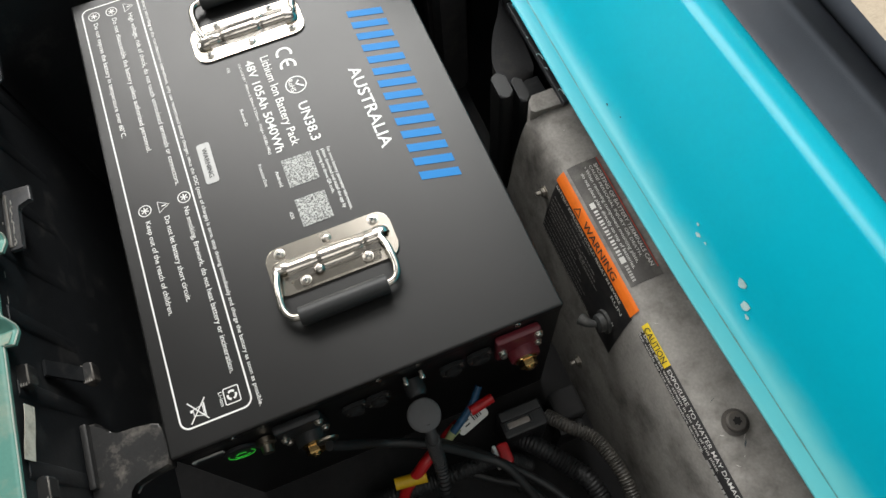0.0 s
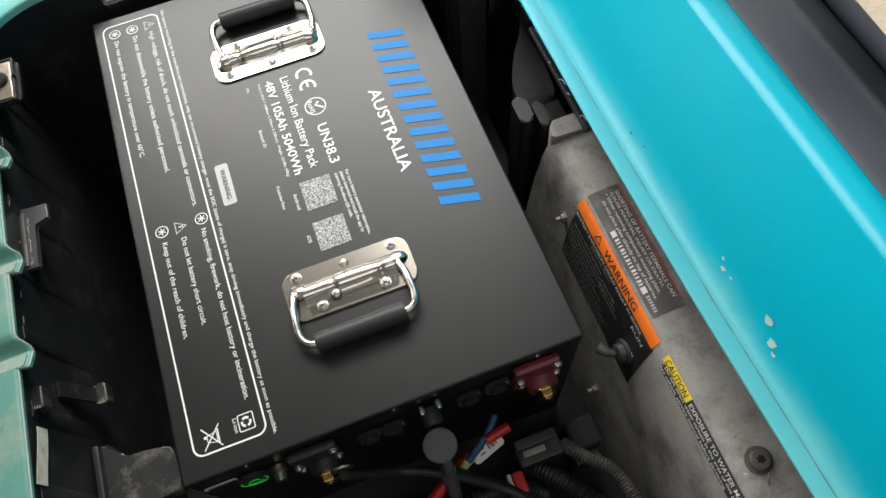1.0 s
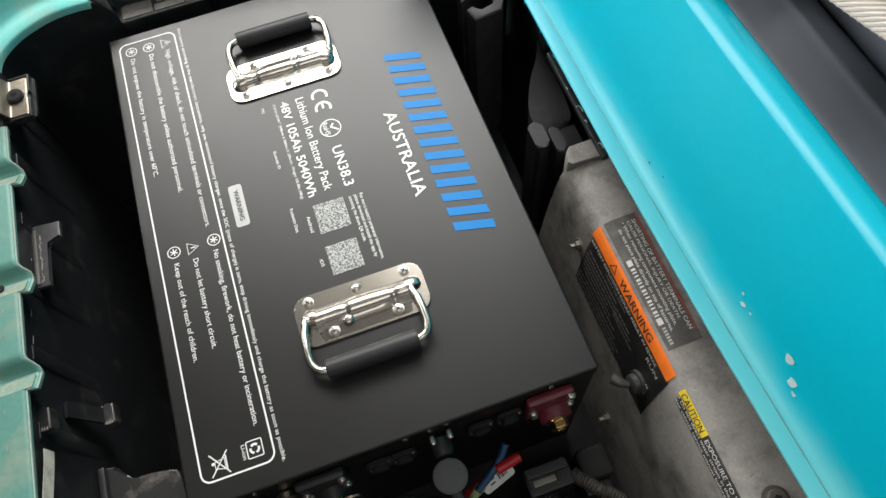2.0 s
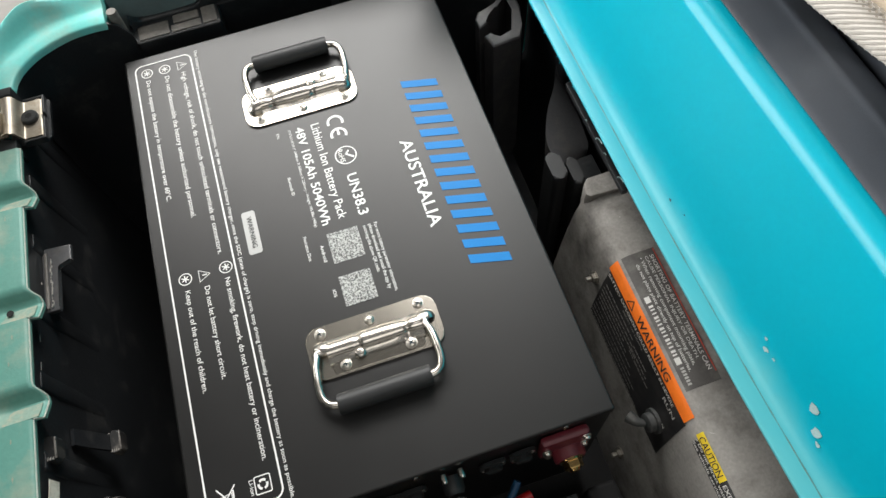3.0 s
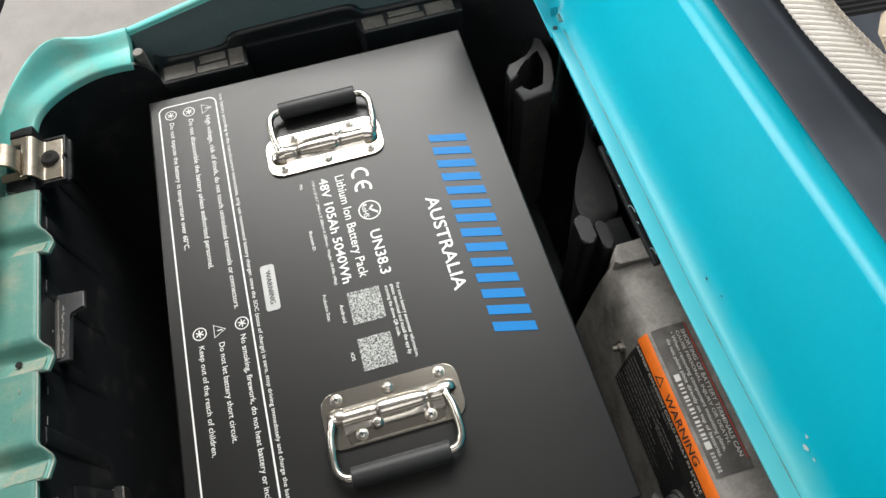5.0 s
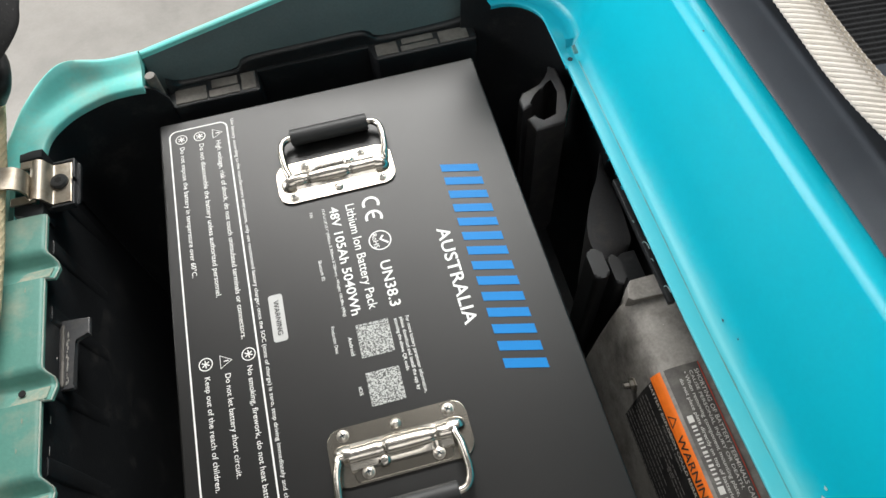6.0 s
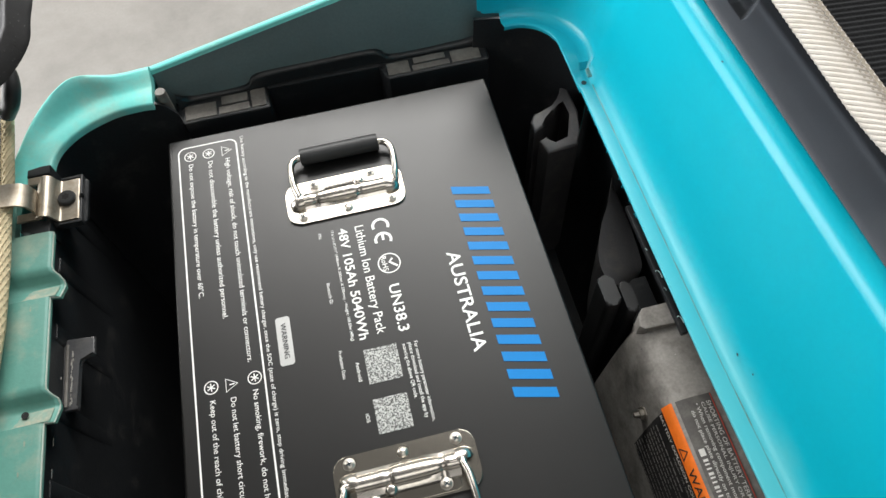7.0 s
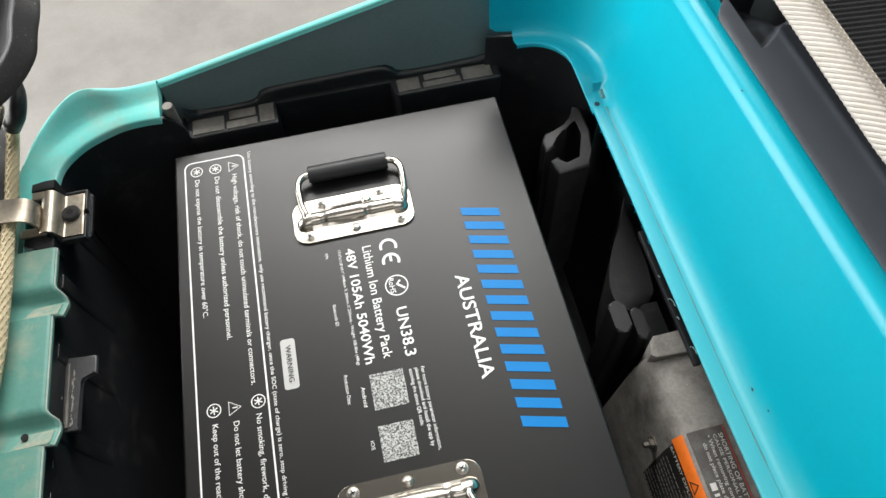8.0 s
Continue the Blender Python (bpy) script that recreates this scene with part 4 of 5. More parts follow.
def lid_ring(name, outline, width, mat=PRINT, lift=0.0004):
    """A printed line along a closed outline."""
    bm = bmesh.new()
    k = len(outline)
    c = Vector((sum(p[0] for p in outline) / k, sum(p[1] for p in outline) / k))
    verts = []
    for i in range(k):
        a, b, d = Vector(outline[i - 1]), Vector(outline[i]), Vector(outline[(i + 1) % k])
        way = (d - a).normalized()
        n = Vector((-way.y, way.x))
        if n.dot(c - b) < 0:
            n = -n
        verts.append((bm.verts.new((b.x, b.y, TOP + lift)), bm.verts.new((b.x + width * n.x, b.y + width * n.y, TOP + lift))))
    for i in range(k):
        a, b = verts[i], verts[(i + 1) % k]
        bm.faces.new((a[0], b[0], b[1], a[1]))
    return part(name, bm, mat, pack, smooth=0)


def lid_patch(name, outline, mat, lift=0.0004):
    bm = bmesh.new()
    bm.faces.new([bm.verts.new((x, y, TOP + lift)) for x, y in outline])
    return part(name, bm, mat, pack, smooth=0)


def lid_stroke(points, width, mat=PRINT, name="mark", lift=0.0005):
    """A short printed stroke along a line of points."""
    bm = bmesh.new()
    p = [Vector(q) for q in points]
    pairs = []
    for i, q in enumerate(p):
        way = (p[min(i + 1, len(p) - 1)] - p[max(i - 1, 0)]).normalized()
        n = Vector((-way.y, way.x)) * width / 2
        pairs.append((bm.verts.new((*(q + n), TOP + lift)), bm.verts.new((*(q - n), TOP + lift))))
    for a, b in zip(pairs, pairs[1:]):
        bm.faces.new((a[0], b[0], b[1], a[1]))
    return part(name, bm, mat, pack, smooth=0)


PILL = material("pale_grey_print", (0.5, 0.5, 0.49), 0.55, grain=0.08, grain_scale=700, stain=(0.42, 0.42, 0.41), stain_amount=0.5, stain_scale=60)


def circle(x, y, r, n=28):
    return [(x + r * math.cos(math.tau * k / n), y + r * math.sin(math.tau * k / n)) for k in range(n)]


# framed safety notes
sheared = [(x + 0.0085 * (0.437 - y), y) for x, y in rounded(0.0535, 0.4215, 0.0075, 0.0355, 0.2262, 8)]
lid_ring("label_frame", sheared, 0.0013)
lid_words("Do not expose the battery in temperature over 60°C.", 0.0166, 0.4165, 0.279, 0.0055)
lid_words("Do not disassemble the battery unless authorized personnel.", 0.0338, 0.4160, 0.256, 0.0055)
lid_words("High voltage, risk of shock, do not touch uninsulated terminals or connectors.", 0.0492, 0.4155, 0.215, 0.0055)
lid_words("Use battery according to the manufacturers instructions, only use recommend battery charger, once the SOC (state of charge) is zero, "
          "stop driving immediately and charge the battery as soon as possible.", 0.0645, 0.4375, 0.013, 0.0041)
lid_words("Keep out of the reach of children.", 0.0205, 0.191, 0.105, 0.0055)
lid_words("Do not let battery short circuit.", 0.0358, 0.190, 0.111, 0.0055)
lid_words("No smoking, firework, do not heat battery or incineration.", 0.0525, 0.192, 0.044, 0.0055)
for x, y in ((0.0198, 0.4255), (0.0363, 0.4250), (0.0235, 0.2015), (0.0562, 0.2015)):
    lid_ring("sign_ring", circle(x, y, 0.0054), 0.0008)
    for a in range(3):
        t = radians(35 + 60 * a)
        lid_stroke([(x - 0.0032 * math.cos(t), y - 0.0032 * math.sin(t)), (x + 0.0032 * math.cos(t), y + 0.0032 * math.sin(t))], 0.0009, name="sign_mark")
for x, y in ((0.0522, 0.4245), (0.0385, 0.2005)):
    lid_ring("sign_triangle", [(x + 0.0052, y), (x - 0.0042, y + 0.0056), (x - 0.0042, y - 0.0056)], 0.0009)
    lid_stroke([(x + 0.0025, y), (x - 0.0014, y)], 0.0009, name="sign_mark")
lid_patch("warning_pill", rounded(0.0112, 0.0410, 0.0024, 0.0820, 0.2255, 5), PILL)
lid_words("WARNING", 0.0800, 0.2405, 0.2105, 0.0042, INK, lift=0.0008, bold=0.0)
lid_ring("recycling_box", rounded(0.0118, 0.0128, 0.0015, 0.0525, 0.0285, 4), 0.0008)
for a in (90, 210, 330):
    t = [radians(a + q) for q in (-45, -15, 15, 45)]
    lid_stroke([(0.0525 + 0.0031 * math.cos(q), 0.0285 + 0.0031 * math.sin(q)) for q in t], 0.0017, name="recycling_arrow")
lid_words("Li-ion", 0.0432, 0.0335, 0.0230, 0.0029)
for pts in ([(0.0205, 0.0345), (0.0335, 0.0185)], [(0.0335, 0.0345), (0.0205, 0.0185)]):
    lid_stroke(pts, 0.0009, name="bin_cross")
lid_ring("bin_mark", [(0.0235, 0.0285), (0.0310, 0.0300), (0.0310, 0.0215), (0.0235, 0.0235)], 0.0008)
lid_stroke([(0.0318, 0.0312), (0.0318, 0.0205)], 0.0011, name="bin_lid")
lid_patch("bin_wheel", circle(0.0225, 0.0275, 0.0012, 10), PRINT)

# rating block
for y, bar in ((0.3095, False), (0.2955, True)):
    arc = [(0.1728 + 0.0064 * math.cos(radians(q)), y + 0.0064 * math.sin(radians(q))) for q in range(-28, 209, 12)]
    lid_stroke(arc, 0.0023, name="conformity_mark")
    if bar:
        lid_stroke([(0.1728, y + 0.0060), (0.1728, y - 0.0005)], 0.0021, name="conformity_mark")
lid_ring("compliance_ring", circle(0.1732, 0.2725, 0.0094, 36), 0.0010)
lid_words("RoHS", 0.1672, 0.2795, 0.2660, 0.0045)
lid_stroke([(0.1765, 0.2765), (0.1735, 0.2735), (0.1795, 0.2685)], 0.0018, name="tick")
lid_words("UN38.3", 0.1685, 0.2525, 0.2110, 0.0088, bold=0.012)
lid_words("Lithium Ion Battery Pack", 0.1490, 0.3140, 0.2130, 0.0098)
lid_words("48V 105Ah 5040Wh", 0.1372, 0.3150, 0.2115, 0.0078, bold=0.014)
lid_words("17.6\"x11.8\"x9.1\" (448mm X 300mm X 230mm) - Weight: 105.8lbs (48kg)", 0.1305, 0.3150, 0.2125, 0.0031)
lid_words("P/N:", 0.1205, 0.3145, 0.3090, 0.0026)
lid_words("Bluetooth ID:", 0.1205, 0.2665, 0.2475, 0.0026)
lid_words("Production Date:", 0.1205, 0.2065, 0.1835, 0.0027)
lid_words("Android", 0.1318, 0.1945, 0.1790, 0.0029)
lid_words("iOS", 0.1322, 0.1535, 0.1470, 0.0027)
lid_words("For more battery parameter information,", 0.1772, 0.2005, 0.1370, 0.0037)
lid_words("please download and install the app by", 0.1727, 0.2005, 0.1405, 0.0037)
lid_words("scanning the above QR code.", 0.1683, 0.2005, 0.1565, 0.0037)
lid_patch("pale_square", rounded(0.0255, 0.0278, 0.0003, 0.1520, 0.1888, 1), PATCH)
lid_patch("pale_square", rounded(0.0255, 0.0262, 0.0003, 0.1520, 0.1497, 1), PATCH)
lid_words("AUSTRALIA", 0.2200, 0.2700, 0.1805, 0.0108, bold=0.012)
# maker's mark as a row of plain leaning blue bars
for k in range(14):
    a = 0.3328 - 0.01425 * k
    x = 0.2390 + 0.00012 * k
    lid_patch("mark_bar", [(x, a), (x + 0.0315, a - 0.0079), (x + 0.0315, a - 0.0157), (x, a - 0.0078)], BLUE)


def carry_handle(m):
    """Folding chrome handle: plate with a pressed bearing ridge, keeper plate below it, wire bail and rubber grip."""
    def put(bm):
        bmesh.ops.transform(bm, matrix=m, verts=bm.verts)
        return bm

    low = TOP + 0.0019
    ob = part("carry_handle", put(prism(rounded(0.1015, 0.0420, 0.0105, 0.0, -0.0005, 8), TOP + 0.0001, low, 0.0007, segments=3)), SATIN, pack, "folding chrome carry handle with a black grip")
    # bearing ridge: a long half-round, wider in the middle, pinched at four places
    rows = []
    for u in np.linspace(-0.0365, 0.0365, 118):
        a = abs(u)
        pinch = 0.0011 * math.exp(-((u + 0.0125) / 0.0024) ** 2) + 0.0010 * math.exp(-((u - 0.0250) / 0.0024) ** 2)
        r = 0.0064 + 0.0010 / (1 + math.exp((a - 0.0165) / 0.0022)) - pinch
        row = [(u, 0.0085 + 0.3 * (r - 0.0064), low - 0.0004), (u, 0.0072 + 0.4 * (r - 0.0064), low + 0.0004)]
        row += [(u, -0.0012 + r * math.cos(radians(q)), low + 0.0008 + 0.86 * r * math.sin(radians(q))) for q in range(8, 153, 8)]
        row += [(u, -0.0078 - 0.2 * r, low + 0.0030 - pinch), (u, -0.0100 - 0.2 * r, low + 0.0026 - pinch), (u, -0.0113 - 0.2 * r, low + 0.0012)]
        rows.append(row)
    part("ridge", put(sheet(rows)), CHROME, ob, smooth=0.6)
    for side in (-1, 1):
        # hood over the wire where it leaves the ridge, open towards the grip
        rows = []
        for k in range(15):
            f = k / 14
            r = 0.0070 * math.sqrt(max(0.0, 1 - f ** 2.4)) + 0.0006
            u = side * (0.0350 + 0.0125 * f)
            rows.append([(u, 0.0022 - 0.0034 * (1 - 0.6 * f) + (r + 0.0012) * math.cos(radians(q)), low - 0.0002 + 0.98 * r * math.sin(radians(q))) for q in range(0, 106, 7)])
        part("hood", put(sheet(rows, thick=0.0011)), CHROME, ob, smooth=0.8)
        bm = bmesh.new()
        bm.faces.new([bm.verts.new((side * 0.0362, -0.0012 + 0.0058 * math.cos(radians(q)), low + 0.0004 + 0.0052 * math.sin(radians(q)))) for q in range(0, 181, 15)])
        part("bore", put(bm), SPECK, ob, smooth=0)
    keeper = part("keeper_plate", put(prism([(-0.0350, -0.0075), (-0.0350, -0.0165), (-0.0342, -0.0192), (-0.0315, -0.0203), (0.0315, -0.0203), (0.0342, -0.0192), (0.0350, -0.0165), (0.0350, -0.0075)],
                                            low, low + 0.0014, 0.0005)), SATIN, ob)
    for v in keeper.data.vertices:
        v.co.z += 0.075 * ((m.inverted() @ v.co).y + 0.0075)
    off, top = -0.0028, TOP + 0.0088
    half = [(0.0330, -0.0012, TOP + 0.0056), (0.0385 - off, -0.0016, TOP + 0.0060), (0.0418, -0.0050, TOP + 0.0068), (0.0438, -0.0120, TOP + 0.0078), (0.0447, -0.0220, top), (0.0449, -0.0310, top),
            (0.0436, -0.0376, top), (0.0402, -0.0420, top), (0.0345, -0.0437, top), (0.0200, -0.0438, top)]
    line = curve_through([(off - u, v, z) for u, v, z in half] + [(off + u, v, z) for u, v, z in half[::-1]], 6)
    part("bail", put(tube(line, 0.0030, 16)), CHROME, ob, smooth=1.2)
    grip = [Vector((off + u, -0.0438, top)) for u in (-0.0346, -0.0344, -0.0334, 0.0334, 0.0344, 0.0346)]
    radii = (0.0058, 0.0070, 0.0075, 0.0075, 0.0070, 0.0058)
    part("grip", put(tube(grip, 0.0075, 28, swell=lambda i: radii[i])), RUBBER, ob, "black rubber grip sleeve")
    for k, (u, v) in enumerate(((-0.0385, 0.0145), (0.0380, 0.0145), (-0.0252, -0.0148), (0.0248, -0.0146))):
        h = low if v > 0 else low + 0.0014
        c = m @ Matrix.Translation((u, v, h))
        s = part("screw", lathe([(0.0044, 0), (0.0044, 0.0005), (0.0036, 0.0006), (0.0035, 0.0013), (0.0027, 0.0020), (0.0006, 0.0023)], c, 18), SCREW, ob)
        for cross in (20 + 37 * k, 110 + 37 * k):
            bm = prism(rounded(0.0044, 0.0010, 0.0003, 0, 0, 2), 0.0017, 0.00245, m=c @ pose(0, 0, 0, 0, 0, cross))
            part("screw_slot", bm, SPECK, s, smooth=0)
    part("rivet", lathe([(0.0040, 0), (0.0036, 0.0010), (0.0022, 0.0018), (0.0004, 0.0021)], m @ Matrix.Translation((-0.0005, 0.0140, low)), 18), SCREW, ob)
    part("stop_tab", lathe([(0.0048, 0), (0.0046, 0.0018), (0.0036, 0.0034), (0.0018, 0.0040)], m @ Matrix.Translation((-0.0130, -0.0100, low + 0.0008)), 18), CHROME, ob)
    return ob


carry_handle(Matrix.Translation((0.1535, 0.1060, 0)))
carry_handle(Matrix.Translation((0.1495, 0.3475, 0)) @ pose(0, 0, 0, 0, 0, 180))

# terminals and sockets on the front face
BRASS = material("brass", (0.50, 0.34, 0.14), 0.25, 1.0, grain=0.1, stain=(0.4, 0.24, 0.08), stain_amount=0.5, stain_scale=150)
RED_BLOCK = material("dark_red_plastic", (0.16, 0.018, 0.028), 0.45, grain=0.1, stain=(0.1, 0.015, 0.02), stain_amount=0.6, stain_scale=60)
GREY_CAP = material("grey_rubber", (0.052, 0.052, 0.054), 0.55, grain=0.12, grain_scale=700, stain=(0.07, 0.07, 0.07), stain_amount=0.5, stain_scale=60)
OUTWARD = pose(0, 0, 0, 90)               # turns the upward axis to the front


def terminal(x, z, mat, label):
    """Moulded terminal block with a round boss low on its face, brass washer, nut and stud."""
    low = z - 0.020
    ob = part("terminal", box(x - 0.0185, x + 0.0185, -0.0075, 0.0006, z - 0.030, z + 0.013, 0.003), mat, pack, label)
    part("boss", lathe([(0.0130, 0), (0.0125, 0.007), (0.0115, 0.0085)], Matrix.Translation((x + 0.003, -0.0070, low)) @ OUTWARD, 24), mat, ob)
    part("washer", lathe([(0.0092, 0), (0.0092, 0.0014), (0.0086, 0.0018)], Matrix.Translation((x + 0.003, -0.0155, low)) @ OUTWARD, 24), BRASS, ob)
    part("nut", lathe([(0.0076, 0), (0.0076, 0.0045), (0.0064, 0.0056)], Matrix.Translation((x + 0.003, -0.0173, low)) @ OUTWARD, 6), BRASS, ob, smooth=0)
    part("stud", lathe([(0.0040, 0), (0.0040, 0.0015), (0.0032, 0.0022)], Matrix.Translation((x + 0.003, -0.0225, low)) @ OUTWARD, 14), BRASS, ob)
    for dx, dz in ((-0.0140, -0.006), (0.0150, 0.008), (-0.0130, -0.015), (0.0155, -0.013)):
        part("screw", lathe([(0.0036, 0), (0.0036, 0.0012), (0.0028, 0.0016), (0.0026, 0.0030), (0.0012, 0.0038)],
                            Matrix.Translation((x + dx, -0.0072, z + dz)) @ OUTWARD, 12), SCREW, ob)
    return ob


terminal(0.262, 0.592, RED_BLOCK, "dark red positive terminal block with brass nut")
terminal(0.087, 0.592, RUBBER, "black negative terminal block with brass nut")
part("lug_ring", lathe([(0.0085, 0), (0.0085, 0.0016)], Matrix.Translation((0.1035, -0.021, 0.594)) @ OUTWARD, 20), ZINC, pack)
slot = part("nameplate_frame", prism(rounded(0.0235, 0.0055, 0.001), 0.0, 0.0012, 0.0004, m=Matrix.Translation((0.0185, -0.0004, 0.5945)) @ OUTWARD), FADED, pack, "small grey framed slot")
part("slot_inset", prism(rounded(0.0200, 0.0030, 0.0008), 0.0012, 0.0015, m=Matrix.Translation((0.0195, -0.0004, 0.5945)) @ OUTWARD), SPECK, slot)
GREEN = glow("green_display_light", (0.05, 0.75, 0.06), 0.3)
disp = part("round_display", lathe([(0.0135, 0), (0.0135, 0.0025), (0.012, 0.0032)], Matrix.Translation((0.0385, -0.0005, 0.580)) @ OUTWARD, 28), RUBBER, pack, "round black gauge with green lit segments")
for r, low, high in ((0.0098, 150, 400), (0.0062, 200, 340), (0.0040, 20, 180)):
    line = [Vector((0.0385 + r * math.cos(radians(q)), -0.0042, 0.580 + r * math.sin(radians(q)))) for q in range(low, high, 14)]
    part("lit_segment", tube(line, 0.00028, 6), GREEN, disp)
part("push_button", lathe([(0.0075, 0), (0.0075, 0.004), (0.005, 0.0055), (0.0045, 0.011)], Matrix.Translation((0.0585, -0.0005, 0.583)) @ OUTWARD, 20), ZINC, pack, "steel push button")
for x, z, r in ((0.128, 0.575, 0.0065), (0.147, 0.575, 0.0065), (0.208, 0.577, 0.0065), (0.231, 0.580, 0.0065)):
    s = part("socket_flange", prism(rounded(0.020, 0.020, 0.004), 0, 0.003, 0.0008, m=Matrix.Translation((x, -0.0004, z)) @ OUTWARD), PIT, pack)
    part("socket_barrel", lathe([(r, 0), (r, 0.003), (r * 0.85, 0.004)], Matrix.Translation((x, -0.0034, z)) @ OUTWARD, 18), PIT, s)
    for dx, dz in ((-0.0075, -0.006), (0.0075, 0.006)):
        part("screw", lathe([(0.0019, 0), (0.0019, 0.001), (0.001, 0.0015)], Matrix.Translation((x + dx, -0.0034, z + dz)) @ OUTWARD, 10), CHROME, s)

# ------------------------------------------------------------------ loose wiring in front of the battery
def grooved(points, r, pitch, depth, mat, name, label, category="cable conduit", per=10):
    line = curve_through(points, per)
    run = np.concatenate(([0.0], np.cumsum([(q - p).length for p, q in zip(line, line[1:])])))
    steps = np.arange(0.0, run[-1], pitch / 4)
    dense = [Vector([float(np.interp(t, run, [q[axis] for q in line])) for axis in range(3)]) for t in steps]
    bm = tube(dense, r, 14, swell=lambda i: r - depth * (0.5 - 0.5 * math.cos(math.tau * i / 4)))
    return tagged(part(name, bm, mat, smooth=1.3), label, category, "conduits in front of the battery")


def cable(points, r, mat, name, label):
    return tagged(part(name, tube(curve_through(points, 10), r, 14), mat, smooth=1.2), label, "cable", "cables in front of the battery")


RED = material("red_insulation", (0.55, 0.012, 0.015), 0.4, grain=0.08, stain=(0.4, 0.01, 0.012), stain_amount=0.5, stain_scale=60)
YELLOW_TAPE = material("yellow_tape", (0.78, 0.48, 0.01), 0.5, grain=0.1, stain=(0.6, 0.36, 0.01), stain_amount=0.6, stain_scale=90)
BLUE_WIRE = material("blue_insulation", (0.015, 0.075, 0.16), 0.45, grain=0.1, stain=(0.01, 0.05, 0.12), stain_amount=0.5, stain_scale=90)
CRIMP = material("pale_green_sleeve", (0.42, 0.46, 0.22), 0.45, grain=0.1, stain=(0.3, 0.34, 0.16), stain_amount=0.5, stain_scale=120)

cap = thing("capped_plug", (0.175, -0.027, 0.575), "grey rubber cap hanging on a ribbed black lead", "plug")
tilt = look((0.175, -0.029, 0.583), (0.176, -0.10, 0.80)) @ pose(0, 0, 0, 180)
part("cap", lathe([(0.0125, -0.004), (0.0130, -0.001), (0.0128, 0.0012), (0.0112, 0.002), (0.004, 0.0022)], tilt, 32), GREY_CAP, cap, "round grey rubber cap")
part("cap_strap", tube(curve_through([(0.1755, -0.034, 0.580), (0.1752, -0.043, 0.572), (0.1745, -0.047, 0.562)], 6), 0.0042, 12), GREY_CAP, cap)
line = curve_through([(0.1745, -0.045, 0.566), (0.1735, -0.048, 0.54), (0.173, -0.054, 0.50), (0.169, -0.070, 0.455), (0.160, -0.10, 0.42)], 40)
part("ribbed_lead", tube(line, 0.005, 14, swell=lambda i: 0.0060 - 0.0022 * (i % 6 > 2)), RUBBER, cap)
part("plug_body", lathe([(0.008, 0), (0.008, 0.010), (0.006, 0.013)], Matrix.Translation((0.176, -0.002, 0.586)) @ OUTWARD, 18), RUBBER, cap)
for x, z in ((0.171, 0.598), (0.184, 0.600)):
    part("thumb_screw", lathe([(0.0026, 0), (0.0026, 0.005), (0.0018, 0.0065)], Matrix.Translation((x, -0.001, z)) @ OUTWARD, 12), CHROME, cap)

cable([(0.1035, -0.026, 0.594), (0.112, -0.026, 0.575), (0.137, -0.027, 0.535), (0.170, -0.041, 0.53), (0.206, -0.061, 0.50), (0.228, -0.083, 0.49), (0.25, -0.14, 0.45)],
      0.0038, RUBBER, "black_cable", "thick black battery cable with a ring lug")
cable([(0.178, -0.040, 0.520), (0.215, -0.062, 0.478), (0.263, -0.116, 0.46), (0.29, -0.19, 0.43)], 0.0037, RUBBER, "black_cable", "black insulated cable bent over the tub floor")
cable([(0.10, -0.05, 0.40), (0.174, -0.055, 0.43), (0.216, -0.077, 0.43), (0.248, -0.107, 0.43), (0.28, -0.2, 0.41)], 0.0035, RUBBER, "black_cable", "thin black lead lying on the tub floor")
red = cable([(0.20, -0.03, 0.505), (0.178, -0.040, 0.502), (0.156, -0.052, 0.498), (0.133, -0.065, 0.47), (0.115, -0.10, 0.41)], 0.0050, RED, "red_cable", "thick red cable with a yellow tape band")
tape = part("tape_band", tube([Vector((0.1315, -0.0545, 0.4925)), Vector((0.1585, -0.0580, 0.4915))], 0.0052, 12), YELLOW_TAPE, red, "yellow tape band")
wire = thing("tagged_wire", (0.205, -0.03, 0.50), "blue wire with red sleeve, white tag and green crimp", "wire")
part("blue_lead", tube(curve_through([(0.2255, -0.012, 0.530), (0.217, -0.021, 0.525), (0.206, -0.029, 0.521), (0.192, -0.037, 0.516)], 8), 0.0032, 12), BLUE_WIRE, wire)
part("red_sleeve", tube([Vector((0.2115, -0.0285, 0.527)), Vector((0.2325, -0.0245, 0.5265))], 0.0042, 14), RED, wire)
part("crimp", tube(curve_through([(0.1965, -0.034, 0.514), (0.191, -0.037, 0.512), (0.1845, -0.041, 0.508)], 4), 0.0042, 12, swell=lambda i: 0.0046 - 0.0002 * i), CRIMP, wire)
m = frame_of((0.1965, -0.0365, 0.5115), (0.0285, 0.0095, 0.0), (-0.006, 0.0105, 0.004))
tag = part("paper_tag", prism(rounded(0.030, 0.0125, 0.003, 0.015, 0.0), 0.0, 0.0006, m=m), WHITE, wire, "white paper tag with printed bars")
for k, w in enumerate((0.0012, 0.0007, 0.0016, 0.0008, 0.0011)):
    part("tag_bar", prism(rounded(w, 0.006, 0.0001, 0.0165 + 0.0018 * k, 0.0008, 1), 0.0008, 0.0010, m=m), INK, tag, smooth=0)
part("tag_bar", prism(rounded(0.007, 0.0014, 0.0001, 0.0095, 0.002, 1), 0.0008, 0.0010, m=m), INK, tag, smooth=0)
part("tag_bar", prism(rounded(0.005, 0.0012, 0.0001, 0.0095, -0.0015, 1), 0.0008, 0.0010, m=m), INK, tag, smooth=0)

